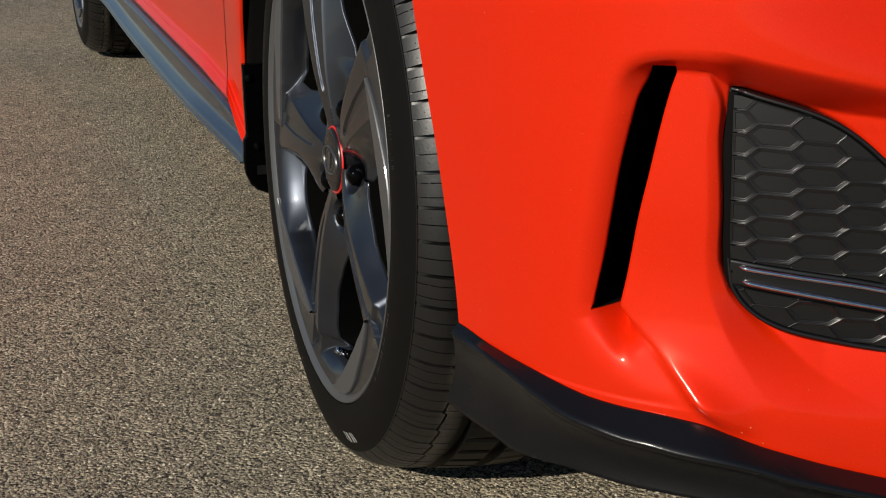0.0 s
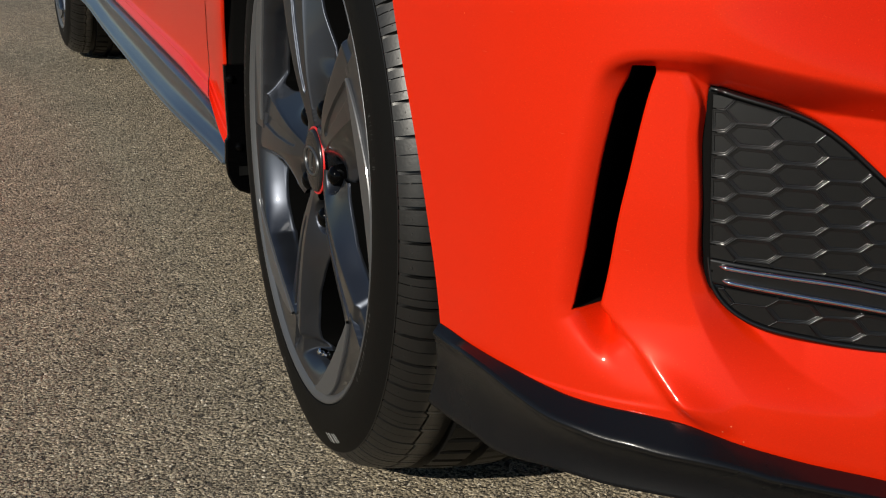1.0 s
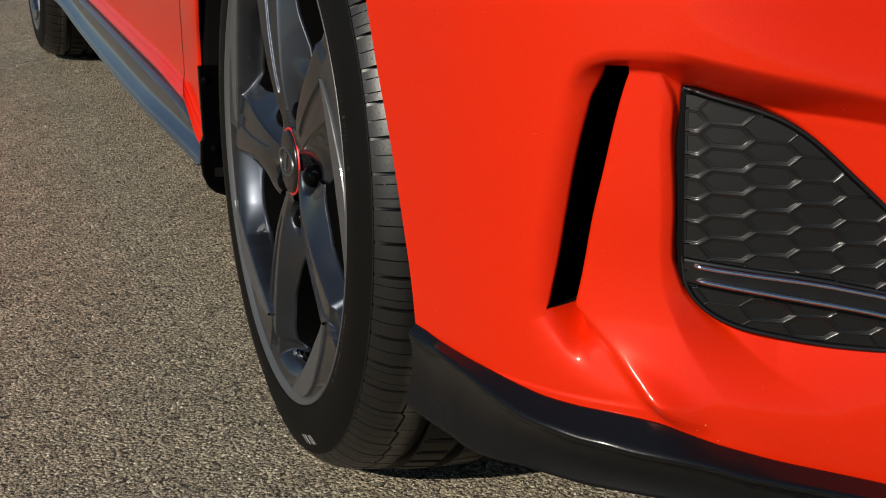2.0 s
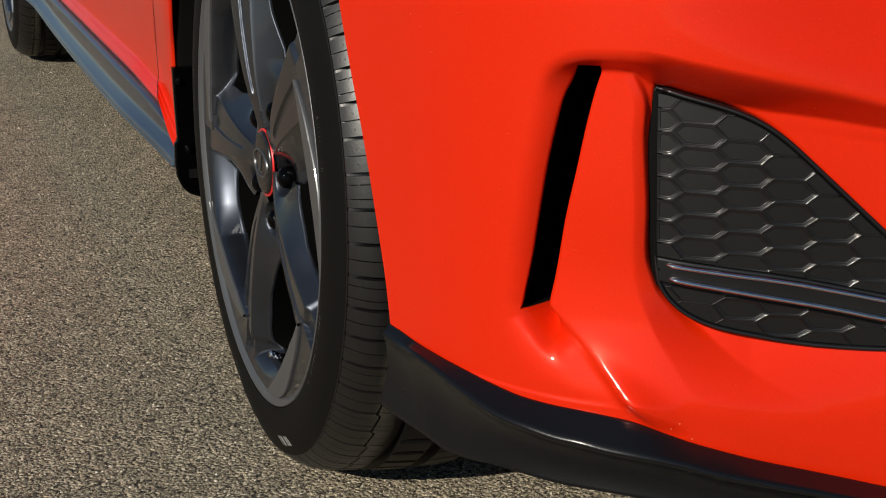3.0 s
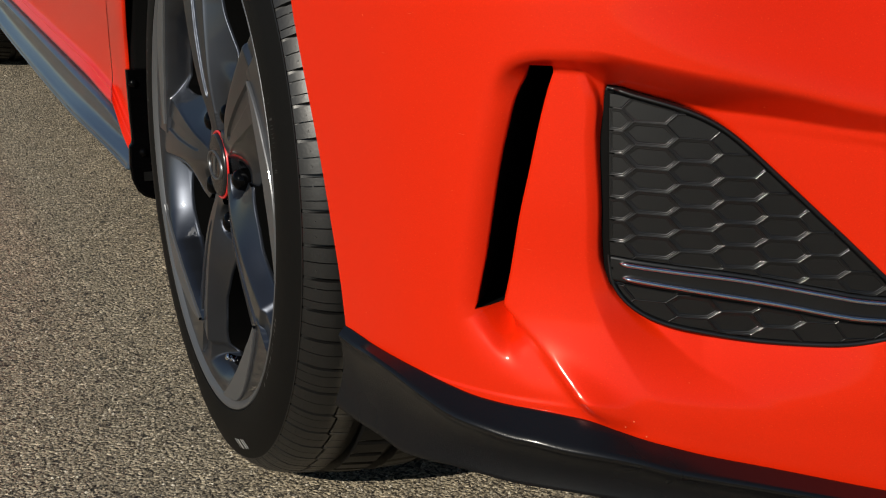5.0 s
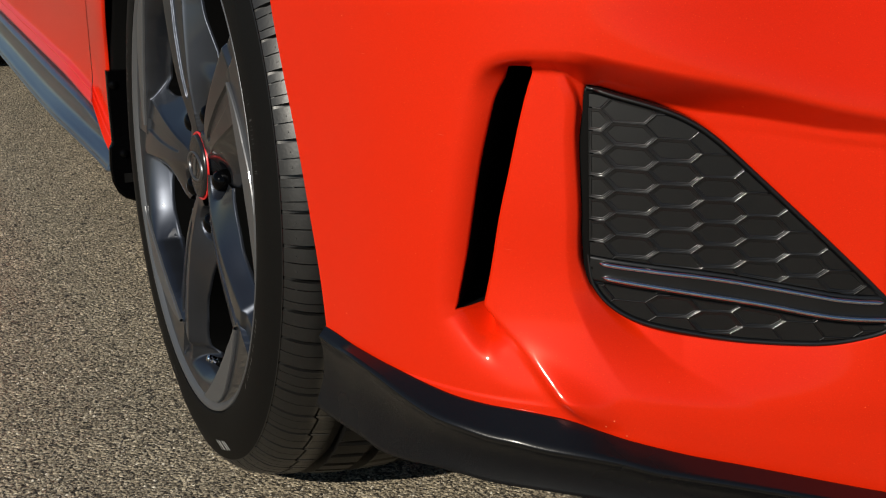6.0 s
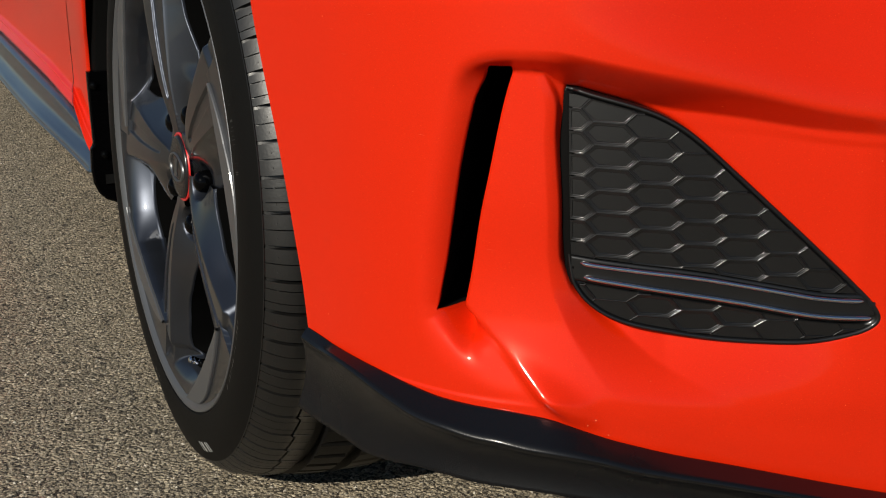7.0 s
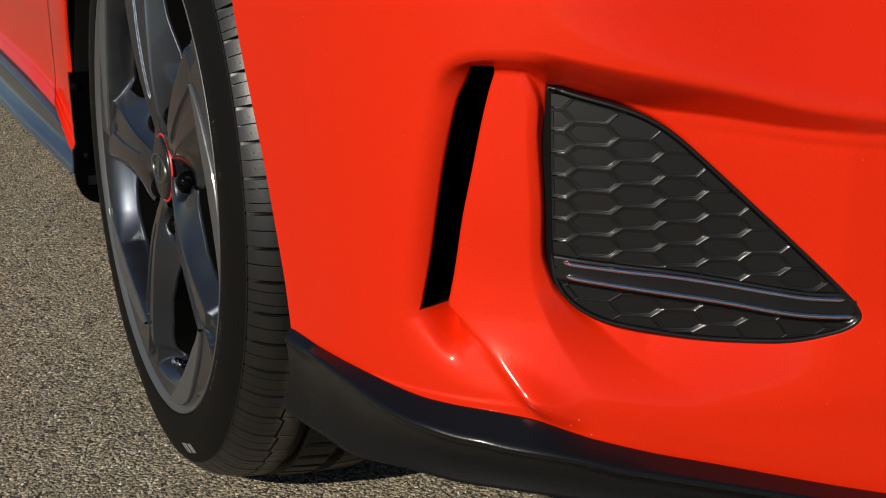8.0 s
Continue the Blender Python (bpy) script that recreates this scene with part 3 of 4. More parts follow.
def sidewall_marks():
    """Raised bars on the sidewall where its unreadable lettering stands."""
    bm = bmesh.new()
    rng = random.Random(4)

    def bar(a, r, da, dr, lift):
        co = []
        for h in (0.0, lift):
            for sa, sr in ((-1, -1), (1, -1), (1, 1), (-1, 1)):
                rr, aa = r + sr * dr / 2, a + sa * da / 2
                co.append(bm.verts.new(polar(float(np.interp(rr, TYRE_RAD[:7], TYRE_X[:7])) + 0.0004 - h, rr, aa)))
        for f in ((4, 5, 6, 7), (0, 1, 5, 4), (1, 2, 6, 5), (2, 3, 7, 6), (3, 0, 4, 7)):
            bm.faces.new([co[i] for i in f])

    for start, count, r, size in ((12, 9, 0.2570, 0.0055), (33, 5, 0.2660, 0.0125), (-38, 16, 0.2500, 0.0045), (100, 12, 0.268, 0.010), (160, 14, 0.259, 0.005), (215, 10, 0.268, 0.010), (250, 10, 0.259, 0.005)):
        for k in range(count):
            a = radians(start + k * size * 290)
            if rng.random() < 0.12:
                continue
            bar(a, r, size / r * rng.uniform(0.45, 0.7), size, 0.0004)
    return bm


def sidewall_badge():
    """Three slanting pale bars where a mark stands on the sidewall; their paleness paints its glint."""
    bm = bmesh.new()
    for a0, lean, w in ((-71.4, 1.3, 0.0016), (-69.4, 1.3, 0.0040), (-66.8, 1.3, 0.0026), (-65.2, 1.3, 0.0016)):
        co = []
        for h in (0.0, 0.0007):
            for r, sa in ((0.2690, -1), (0.2690, 1), (0.2785, 1), (0.2785, -1)):
                a = radians(a0 + lean * (r - 0.2738) / 0.0095) + sa * w / 2 / r
                co.append(bm.verts.new(polar(float(np.interp(r, TYRE_RAD[:6], TYRE_X[:6])) + 0.0003 - h, r, a)))
        for f in ((4, 5, 6, 7), (0, 1, 5, 4), (1, 2, 6, 5), (2, 3, 7, 6), (3, 0, 4, 7)):
            bm.faces.new([co[i] for i in f])
    return bm


BLADE_A = (-50, -44, -37, -29, -20, -11, 0, 4)
BLADE_IN = (0.2325, 0.2300, 0.2170, 0.2050, 0.1960, 0.1905, 0.1900, 0.1900)
BLADE_OUT_A = (-50, -31, -27, -22, -16, -9, -2, 1)
BLADE_OUT = (0.2325, 0.2318, 0.2290, 0.2235, 0.2140, 0.2060, 0.1975, 0.1935)


def wheel_face(r, a):
    """Depth of the wheel's face at radius r and a degrees from a spoke's middle: a leaning bar with a groove, scooped sides and a dished outer wall."""
    bar = curve(r, (0.033, 0.0150), (0.05, 0.0120), (0.08, 0.0072), (0.12, 0.0042), (0.16, 0.0030), (0.195, 0.0034), (0.235, 0.0040))
    crest = 10.5 + 0 * r
    slope = 0.0185 * np.clip(r / 0.13, 0.3, 1.2)
    start = np.where(r < 0.188, -8.0, np.interp(r, [0.188, 0.20, 0.21, 0.22, 0.232], [-8.0, -9.0, -17.0, -25.0, -36.0]))
    lean = np.radians(crest - np.clip(a, -9.0, 10.5)) * slope
    x = bar + lean + 0.0040 * sm(0.196, 0.204, r)
    # scoop behind the bar
    u = np.maximum(np.radians(start - a) * r, 0)
    t = np.clip(u / 0.030, 0, 1)
    scoop = 1 - (1 - t) ** 2
    x = x + 0.0145 * scoop + (0.0225 * (1.25 * t - 0.25 * t**2) - 0.0145 * scoop) * sm(0.080, 0.105, r) + 0.0008 * sm(0.0, 0.0008, u)
    # steep side ahead of the crest
    v = np.radians(a - crest) * r
    reach = curve(r, (0.03, 0.016), (0.06, 0.030), (0.10, 0.042), (0.117, 0.029), (0.136, 0.0195), (0.16, 0.0125), (0.19, 0.012), (0.235, 0.012))
    vp = (np.sqrt(v * v + 0.0016**2) + v) / 2
    side = 0.0165 * (1 - (1 - np.clip(vp / reach, 0, 1)) ** 1.25) + 0.8 * np.maximum(vp - reach, 0) * sm(0.12, 0.14, r)
    x = x + side * sm(0.033, 0.06, r)
    # groove along the bar
    g = np.abs(np.radians(a - 0.4) * r)
    half = np.minimum(0.0068, 0.050 * r) * sm(0.055, 0.075, r)
    x = x + 0.0028 * sm(half, half - 0.0009, g) * sm(0.066, 0.071, r) * sm(0.188, 0.185, r)
    # dished wall between the windows and the rim
    edge = np.interp(np.where(a > 4, a - 72, a), BLADE_A, BLADE_IN)
    foot = np.minimum(0.207, edge - 0.005)
    t = np.clip((edge - r) / (edge - foot), 0, 1)
    wall = 0.0052 + 0.0045 * t + 0.0200 * t**2.6 + 1.5 * np.maximum(foot - r, 0)
    x = np.where(r > 0.150, smooth_min(x, wall, 0.0030), x)
    # pockets of the wheel nuts
    for k in (-36, 36):
        c = np.radians(k)
        d = np.hypot(r * np.cos(np.radians(a)) - 0.0571 * np.cos(c), r * np.sin(np.radians(a)) - 0.0571 * np.sin(c))
        x = x + 0.022 * sm(0.0180, 0.0155, d) * sm(0.0365, 0.0390, r)
    return x


def spoke_mesh():
    """One spoke with the half windows on both its sides."""
    r0, r1, mid = 0.033, 0.2325, 1.0
    ahead = spline([(0.0920, 37.5), (0.0945, 36.2), (0.098, 33.8), (0.105, 29.5), (0.117, 23.7), (0.136, 18.2), (0.15, 16.0), (0.165, 14.9), (0.186, 14.4), (0.2015, 15.6), (0.2055, 19.5), (0.2070, 28.0), (0.2060, 37.5)], 16)
    behind = spline([(0.0920, -34.5), (0.0945, -32.6), (0.098, -30.2), (0.108, -25.8), (0.12, -21.6), (0.134, -17.8), (0.148, -15.2), (0.166, -13.6), (0.1800, -13.2), (0.1868, -16.0), (0.1915, -22.0), (0.1990, -28.5), (0.2060, -34.5)], 16)
    n1, n2, n3 = 16, 120, 36
    k = np.concatenate([[0, 0.004, 0.012], np.linspace(0.02, 1, 104)])
    bm = bmesh.new()
    for line, far in ((ahead, 37.5), (behind, -34.5)):
        i1, i2 = 24, 150
        pick = np.concatenate([np.linspace(0, i1, n1, endpoint=False), np.linspace(i1, i2, n2, endpoint=False), np.linspace(i2, len(line) - 1, n3)])
        w = np.stack([np.interp(pick, np.arange(len(line)), line[:, j]) for j in (0, 1)], -1)
        e = np.concatenate([np.stack([np.full(n1, r0), np.linspace(far, mid, n1, endpoint=False)], -1), np.stack([np.linspace(r0, r1, n2, endpoint=False), np.full(n2, mid)], -1), np.stack([np.full(n3, r1), np.linspace(mid, far, n3)], -1)])
        q = w[:, None] + (e - w)[:, None] * k[None, :, None]
        X = wheel_face(q[..., 0], q[..., 1])
        X[:, 0] += 0.0005
        X[:, 1] += 0.0003
        P = polar(X, q[..., 0], np.radians(q[..., 1]))
        wall = P[:, :1].copy()
        wall[..., 0] += 0.0022
        deep = P[:, :1].copy()
        deep[..., 0] += 0.040
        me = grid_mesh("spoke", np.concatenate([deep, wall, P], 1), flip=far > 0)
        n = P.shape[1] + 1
        # deep window walls get black instead of graphite: shade put into the colour
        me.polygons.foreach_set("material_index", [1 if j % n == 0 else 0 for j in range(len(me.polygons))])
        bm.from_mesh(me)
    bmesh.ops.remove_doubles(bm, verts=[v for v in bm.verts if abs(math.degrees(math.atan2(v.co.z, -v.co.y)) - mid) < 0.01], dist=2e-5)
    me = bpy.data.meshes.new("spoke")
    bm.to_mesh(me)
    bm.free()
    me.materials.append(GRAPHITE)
    me.materials.append(WELL_SHADE)
    return me


def blade_mesh():
    """Machined claw that runs from a spoke's tip to the rim."""
    d = np.linspace(1.0, -46, 60)
    inner = np.interp(d, BLADE_A, BLADE_IN)
    outer = np.maximum(np.interp(d, BLADE_OUT_A, BLADE_OUT), inner + 0.0006)
    a = np.radians(d)
    e = np.minimum(0.0007, (outer - inner) * 0.3)
    cols = [polar(0.014, inner - 0.001, a), polar(0.0034, inner, a), polar(0.0025, inner + e, a), polar(0.0023, outer - e, a), polar(0.0034, outer, a), polar(0.014, outer + 0.001, a)]
    return loft("blade", np.stack(cols, 1))


def nut_mesh():
    prof = [(0.0130, 0.0), (0.0134, 0.0035), (0.0150, 0.0072), (0.0180, 0.0098), (0.024, 0.0108), (0.044, 0.0108)]
    return revolve("wheel_nut", prof, 24)


def build_wheel():
    hub = part_mesh("wheel", revolve("wheel", [(0.016, 0.2345), (0.026, 0.218), (0.06, 0.2085), (0.19, 0.2085), (0.2, 0.230)], 96), WELL_SHADE, car, "dark graphite five-spoke alloy wheel with low-profile tyre")
    hub.matrix_basis = pose(0, 0, HUB_Z)
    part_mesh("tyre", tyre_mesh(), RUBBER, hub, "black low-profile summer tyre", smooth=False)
    bm = bmesh.new()
    for k in range(132):
        a = (k + 0.62 - 0.12 * (k % 2)) * 2 * math.pi / 132
        c = Vector(polar(0.0175, 0.2970, a))
        out = Vector(polar(-0.62, 0.78, a)).normalized()
        e1 = out.cross(Vector((1, 0, 0))).normalized()
        e2 = out.cross(e1)
        base = [bm.verts.new(c + 0.0010 * (e1 * math.cos(q) + e2 * math.sin(q)) - out * 0.0004) for q in np.linspace(0, 2 * math.pi, 8, endpoint=False)]
        top = [bm.verts.new(c + 0.0008 * (e1 * math.cos(q) + e2 * math.sin(q)) + out * 0.0004) for q in np.linspace(0, 2 * math.pi, 8, endpoint=False)]
        for i in range(8):
            bm.faces.new((base[i - 1], base[i], top[i], top[i - 1]))
        bm.faces.new(top)
    bmesh.ops.recalc_face_normals(bm, faces=bm.faces)
    tagged(part("tread_nub", bm, RUBBER_NUB, hub, smooth=False), "small pale moulding nubs on the tread", kind="stuff")
    tagged(part("sidewall_lettering", sidewall_marks(), RUBBER_MARK, hub, smooth=False), kind="stuff")
    part("sidewall_badge", sidewall_badge(), RUBBER_GLINT, hub, "slanting bars on the sidewall with a painted pale glint", smooth=False)
    part_mesh("rim_edge", revolve("rim_edge", [(0.012, 0.2302), (0.0066, 0.2306), (0.0056, 0.2314), (0.0012, 0.2375), (0.0006, 0.2390), (0.0010, 0.2400), (0.0035, 0.2404), (0.012, 0.2404)], 200), MACHINED, hub, "machined pale rim edge")
    spoke, blade, nut = spoke_mesh(), blade_mesh(), nut_mesh()
    for k in range(5):
        a = radians(34 + 72 * k)
        turn = pose(0, 0, 0, -math.degrees(a), 0, 0)
        part_mesh("spoke", spoke, GRAPHITE, hub, matrix=turn)
        part_mesh("blade", blade, MACHINED, hub, "machined bright spoke end", smooth=False, matrix=turn)
        b = a + radians(36)
        part_mesh("wheel_nut", nut, GLOSS_BLACK, hub, matrix=pose(0, -0.0571 * math.cos(b), 0.0571 * math.sin(b)))
    part_mesh("hub_cap", revolve("hub_cap", [(0.0110, 0.0), (0.0112, 0.012), (0.0116, 0.022), (0.0122, 0.0290), (0.0130, 0.0306), (0.0150, 0.0312), (0.03, 0.0312)], 64), CAP_BLACK, hub, "black hub cap")
    part_mesh("cap_ring", revolve("cap_ring", [(0.018, 0.0311), (0.0160, 0.0314), (0.0150, 0.0322), (0.0148, 0.0331), (0.0153, 0.0338), (0.0165, 0.0340)], 72), RING_RED, hub, "red ring round the hub cap")
    # emblem as a plain oval with a slanting bar
    t = np.linspace(0, 2 * np.pi, 49)[:-1]
    oval = [np.stack([0 * t + x, -(0.0245 + o * 2) * np.cos(t), (0.0132 + o) * np.sin(t)], -1) for x, o in ((0.0116, -0.0011), (0.0100, -0.0008), (0.0100, 0.0008), (0.0122, 0.0011))]
    part_mesh("emblem", loft("emblem", np.stack(oval, 1).transpose(1, 0, 2), closed=True), EMBLEM, hub, "plain silver oval emblem")
    bm = bmesh.new()
    for y0, w, sl in ((0.0, 0.0075, 0.006),):
        hgt = 0.0095
        co = [bm.verts.new((x, y0 + dy * w / 2 - sl * sgn * 0.5, sgn * hgt)) for x in (0.0115, 0.0102) for dy, sgn in ((-1, -1), (1, -1), (1, 1), (-1, 1))]
        for f in ((4, 5, 6, 7), (0, 1, 5, 4), (1, 2, 6, 5), (2, 3, 7, 6), (3, 0, 4, 7)):
            bm.faces.new([co[i] for i in f])
    part("emblem_bar", bm, EMBLEM, hub, smooth=False)
    # valve: rubber stem with a metal cap, leaning in towards the axle
    seat = Matrix.Translation(Vector(polar(0.026, 0.2045, radians(-86)))) @ pose(0, 0, 0, 0, 28, 0)
    stem = part_mesh("valve", revolve("valve", [(-0.006, 0.0), (-0.006, 0.0036), (-0.002, 0.0048), (0.006, 0.0062), (0.010, 0.0085), (0.014, 0.0085)], 20), GLOSS_BLACK, hub, "black rubber tyre valve", matrix=seat)
    part_mesh("valve_cap", revolve("valve_cap", [(-0.0165, 0.0), (-0.0165, 0.0026), (-0.0155, 0.0036), (-0.0125, 0.0038), (-0.0120, 0.0033), (-0.0115, 0.0038), (-0.0070, 0.0040), (-0.0060, 0.0036), (-0.0060, 0.0)], 20), CHROME, stem, "small metal cap")
    # added black disc, itself unseen, that keeps the openings between the spokes dark
    part_mesh("shade_disc", revolve("shade_disc", [(0.085, 0.0), (0.085, 0.06), (0.095, 0.062), (0.095, 0.15), (0.12, 0.15), (0.12, 0.0)], 64), WELL_SHADE, hub)
    return hub


# black that holds the shade behind the spokes; also colours the arch liner
WELL_SHADE = material("wheel_well_shade_black", (0.002, 0.002, 0.002), 0.6, spec=0.04)[0]
CAP_BLACK = material("cap_black", (0.010, 0.010, 0.011), 0.25)[0]
EMBLEM = material("emblem_silver", (0.17, 0.175, 0.18), 0.38, 0.9)[0]
RUBBER_NUB = material("rubber_nub", (0.014, 0.014, 0.0135), 0.5)[0]
# glint of the sidewall mark, put into its colour
RUBBER_GLINT = material("rubber_glint_mark", (0.30, 0.30, 0.295), 0.4)[0]
RUBBER_MARK = material("rubber_mark", (0.03, 0.03, 0.03), 0.45)[0]
WHEEL = build_wheel()
copy_thing(WHEEL, pose(-0.022, 2.65, HUB_Z) @ pose(0, 0, 0, 40, 0, 0))


# ---- fog-lamp grille ----
def grille_in(s, z):
    """How far the grille's plate lies behind the plain sheet."""
    return np.interp(s, [0.22, 0.25, 0.36, 0.44, 0.49], [0.021, 0.021, 0.0180, 0.0135, 0.0105]) + 0.55 * np.clip(np.asarray(z) - 0.385, 0, 1) ** 2


def on_grille(s, z, h):
    more = np.interp(s, [0.25, 0.30, 0.42], [0.010, 0.008, 0.0])
    return skin(np.asarray(s, float), np.asarray(z, float) - 0.22 * more, grille_in(s, z) + more - h)


def bar_line(s, which):
    a = curve(s, (0.255, 0.3552), (0.266, 0.354), (0.306, 0.3500), (0.347, 0.3455), (0.385, 0.3393), (0.415, 0.3340), (0.432, 0.3311), (0.447, 0.3297), (0.465, 0.3290))
    b = curve(s, (0.255, 0.3455), (0.270, 0.3435), (0.310, 0.3382), (0.348, 0.3325), (0.385, 0.3265), (0.415, 0.3208), (0.433, 0.3180), (0.449, 0.3168), (0.472, 0.3164))
    return a if which == 0 else b


def grille():
    # plate: rim, then a field filled from the middle line outwards
    rings = []
    for d, h in ((0.0006, -0.014), (0.0, 0.0005), (0.0006, 0.0030), (0.0020, 0.0034), (0.0032, 0.0026), (0.0040, 0.0002)):
        q = inset(GRILLE, d)
        rings.append(on_grille(q[:, 0], q[:, 1], h - 0.003 * sm(0.258, 0.2515, q[:, 0]) if h > 0 else h + 0 * q[:, 0]))
    q = inset(GRILLE, 0.0042)
    mid = np.stack([np.clip(q[:, 0], 0.268, 0.455), np.interp(np.clip(q[:, 0], 0.268, 0.455), [0.25, 0.33, 0.46], [0.40, 0.375, 0.318])], -1)
    for k in np.linspace(0.12, 1, 9):
        p = q + (mid - q) * k
        rings.append(on_grille(p[:, 0], p[:, 1], 0.0))
    base = part_mesh("fog_grille_plate", loft("fog_grille_plate", np.array(rings), closed=True), GRILLE_BLACK, car, "black honeycomb fog-lamp grille with two chrome bars")
    field = inset(GRILLE, 0.0043)

    def node(v, j, u):
        """End of a ridge: row v counted downwards, column j, u = -1 or 1 for its two ends."""
        return np.array([0.247799 + 0.033191 * j + 0.001722 * v + 0.012134 * u + 0.000065 * j * v - 0.000597 * j * j - 0.000518 * u * j - 0.000104 * v * v,
                         0.455520 - 0.001992 * j - 0.015477 * v - 0.000636 * u - 0.000164 * j * v - 0.000012 * j * j + 0.000043 * u * j - 0.00001 * v * v])

    def row(i, j):
        return i + (0.5 if j % 2 == 0 else 0.0)

    def hexagon(i, j, g):
        """The six corners of a cell, drawn in by g."""
        v = row(i, j)
        e = np.array([node(v + 0.5, j - 1, 1), node(v + 1, j, -1), node(v + 1, j, 1), node(v + 0.5, j + 1, -1), node(v, j, 1), node(v, j, -1)])
        c = e.mean(0)
        return [tuple(c + (p - c) * (1 - g / 0.009)) for p in e]

    def clipped(hx):
        poly = clip_half([tuple(p) for p in field], (0.2492, 0.476), (0.9985, 0.0555))
        n = len(hx)
        for k in range(n):
            a, b = hx[k], hx[(k + 1) % n]
            poly = clip_half(poly, a, (-(b[1] - a[1]), b[0] - a[0]))
            if len(poly) < 3:
                return []
        return poly

    # rim of a panel: two bevelled steps and a groove round its flat field
    PANEL_STEPS = [(0.0, 0.0030), (0.0003, 0.0030), (0.0005, 0.00296), (0.0007, 0.00284), (0.0009, 0.00262), (0.0014, 0.00262), (0.0016, 0.00258), (0.0018, 0.00246), (0.0020, 0.00224), (0.0021, 0.0017), (0.0028, 0.0017)]
    for j in range(-1, 8):
        for i in range(-3, 13):
            hx = hexagon(i, j, 0.0005)
            full = clipped(hx)
            for side in (0, 1):
                s0 = float(np.mean([p[0] for p in hx]))
                zc = bar_line(np.array([s0 - 0.01, s0 + 0.01]), side)
                slope = float(zc[1] - zc[0]) / 0.02
                off = 0.0052 if side == 0 else -0.0048
                poly = clip_half(full, (s0, float(zc.mean()) + off), (-slope, 1.0) if side == 0 else (slope, -1.0)) if len(full) > 2 else []
                if len(poly) < 3:
                    continue
                p = np.array(poly)
                p = p[np.linalg.norm(p - np.roll(p, 1, 0), axis=1) > 6e-4]
                if len(p) < 3:
                    continue
                area = 0.5 * np.sum(p[:, 0] * np.roll(p[:, 1], -1) - np.roll(p[:, 0], -1) * p[:, 1])
                t = np.roll(p, -1, 0) - p
                t /= np.linalg.norm(t, axis=1, keepdims=True)
                n = np.stack([-t[:, 1], t[:, 0]], -1) * np.sign(area)
                back = np.roll(n, 1, 0)
                mitre = (n + back) / np.maximum(1 + np.sum(n * back, 1, keepdims=True), 0.25)
                def fits(g):
                    q = p + mitre * g
                    return abs(area) > 2.2e-5 and np.all(np.sum((np.roll(q, -1, 0) - q) * t, 1) > 2e-4)

                steps = PANEL_STEPS if fits(0.0030) else PANEL_STEPS[:6] if fits(0.0015) else ((0.0, 0.0030), (0.0002, 0.0024))
                bm = bmesh.new()
                vs = [[bm.verts.new(v) for v in on_grille((p + mitre * g)[:, 0], (p + mitre * g)[:, 1], h)] for g, h in steps]
                for a, b in zip(vs, vs[1:]):
                    for k in range(len(p)):
                        bm.faces.new((a[k - 1], a[k], b[k], b[k - 1]))
                bm.faces.new(vs[-1])
                bmesh.ops.recalc_face_normals(bm, faces=bm.faces)
                part("hexagon_panel", bm, GRILLE_BLACK, base).data.set_sharp_from_angle(angle=radians(32))
    # ridges between the panels
    bm = bmesh.new()
    seen = set()
    ok = inset(GRILLE, 0.0042)
    for j in range(-1, 8):
        for i in range(-3, 13):
            hx = hexagon(i, j, 0.0)
            for k in range(6):
                a, b = np.array(hx[k]), np.array(hx[(k + 1) % 6])
                key = tuple(np.round((a + b) / 2 * 700).astype(int))
                if key in seen:
                    continue
                seen.add(key)
                pts = [a + (b - a) * u for u in np.linspace(0, 1, 9)]
                flags = []
                for q in pts:
                    near = bar_line(q[0], 1) - 0.0046 < q[1] < bar_line(q[0], 0) + 0.0048
                    flags.append(inside(ok, q) and not near and (q[0] - 0.2520) * 0.9985 + (q[1] - 0.476) * 0.0555 > 0)
                idx = [k2 for k2, f in enumerate(flags) if f]
                if len(idx) < 2:
                    continue
                a, b = pts[idx[0]], pts[idx[-1]]
                t = (b - a) / np.linalg.norm(b - a)
                n = np.array([-t[1], t[0]])
                a, b = a - t * 0.0003, b + t * 0.0003
                prof = ((-0.00060, 0.0), (-0.00055, 0.0027), (-0.00030, 0.0031), (0.0, 0.0031), (0.00030, 0.0031), (0.00055, 0.0027), (0.00060, 0.0))
                rows = [[bm.verts.new(on_grille(*(e + n * w), h)) for w, h in prof] for e in (a, b)]
                for k2 in range(6):
                    bm.faces.new((rows[0][k2], rows[1][k2], rows[1][k2 + 1], rows[0][k2 + 1]))
    bmesh.ops.recalc_face_normals(bm, faces=bm.faces)
    tagged(part("honeycomb_lattice", bm, GRILLE_BLACK, base), kind="stuff")
    # added black strip that stands for the shaded gap along the side towards the fin
    zz = np.linspace(0.338, 0.4738, 40)
    edge = np.interp(zz, [0.332, 0.350, 0.390, 0.430, 0.474], [0.2595, 0.2530, 0.2480, 0.2445, 0.2440]) - 0.0015
    clip_s = 0.2520 - (zz - 0.476) * 0.0556 + 0.0004
    rows = [on_grille(edge, zz, -0.012 + 0 * zz)] + [on_grille(edge + (np.maximum(clip_s, edge + 0.001) - edge) * u, zz, h + 0 * zz) for u, h in ((0.02, 0.0002), (0.10, 0.0012), (0.9, 0.0014), (1.0, 0.0004))]
    part_mesh("grille_gap_shade", loft("grille_gap_shade", np.array(rows)), SLOT_BLACK, base, "matt black strip for the shaded gap")
    # band and chrome bars
    s = np.linspace(0.2565, 0.4735, 70)
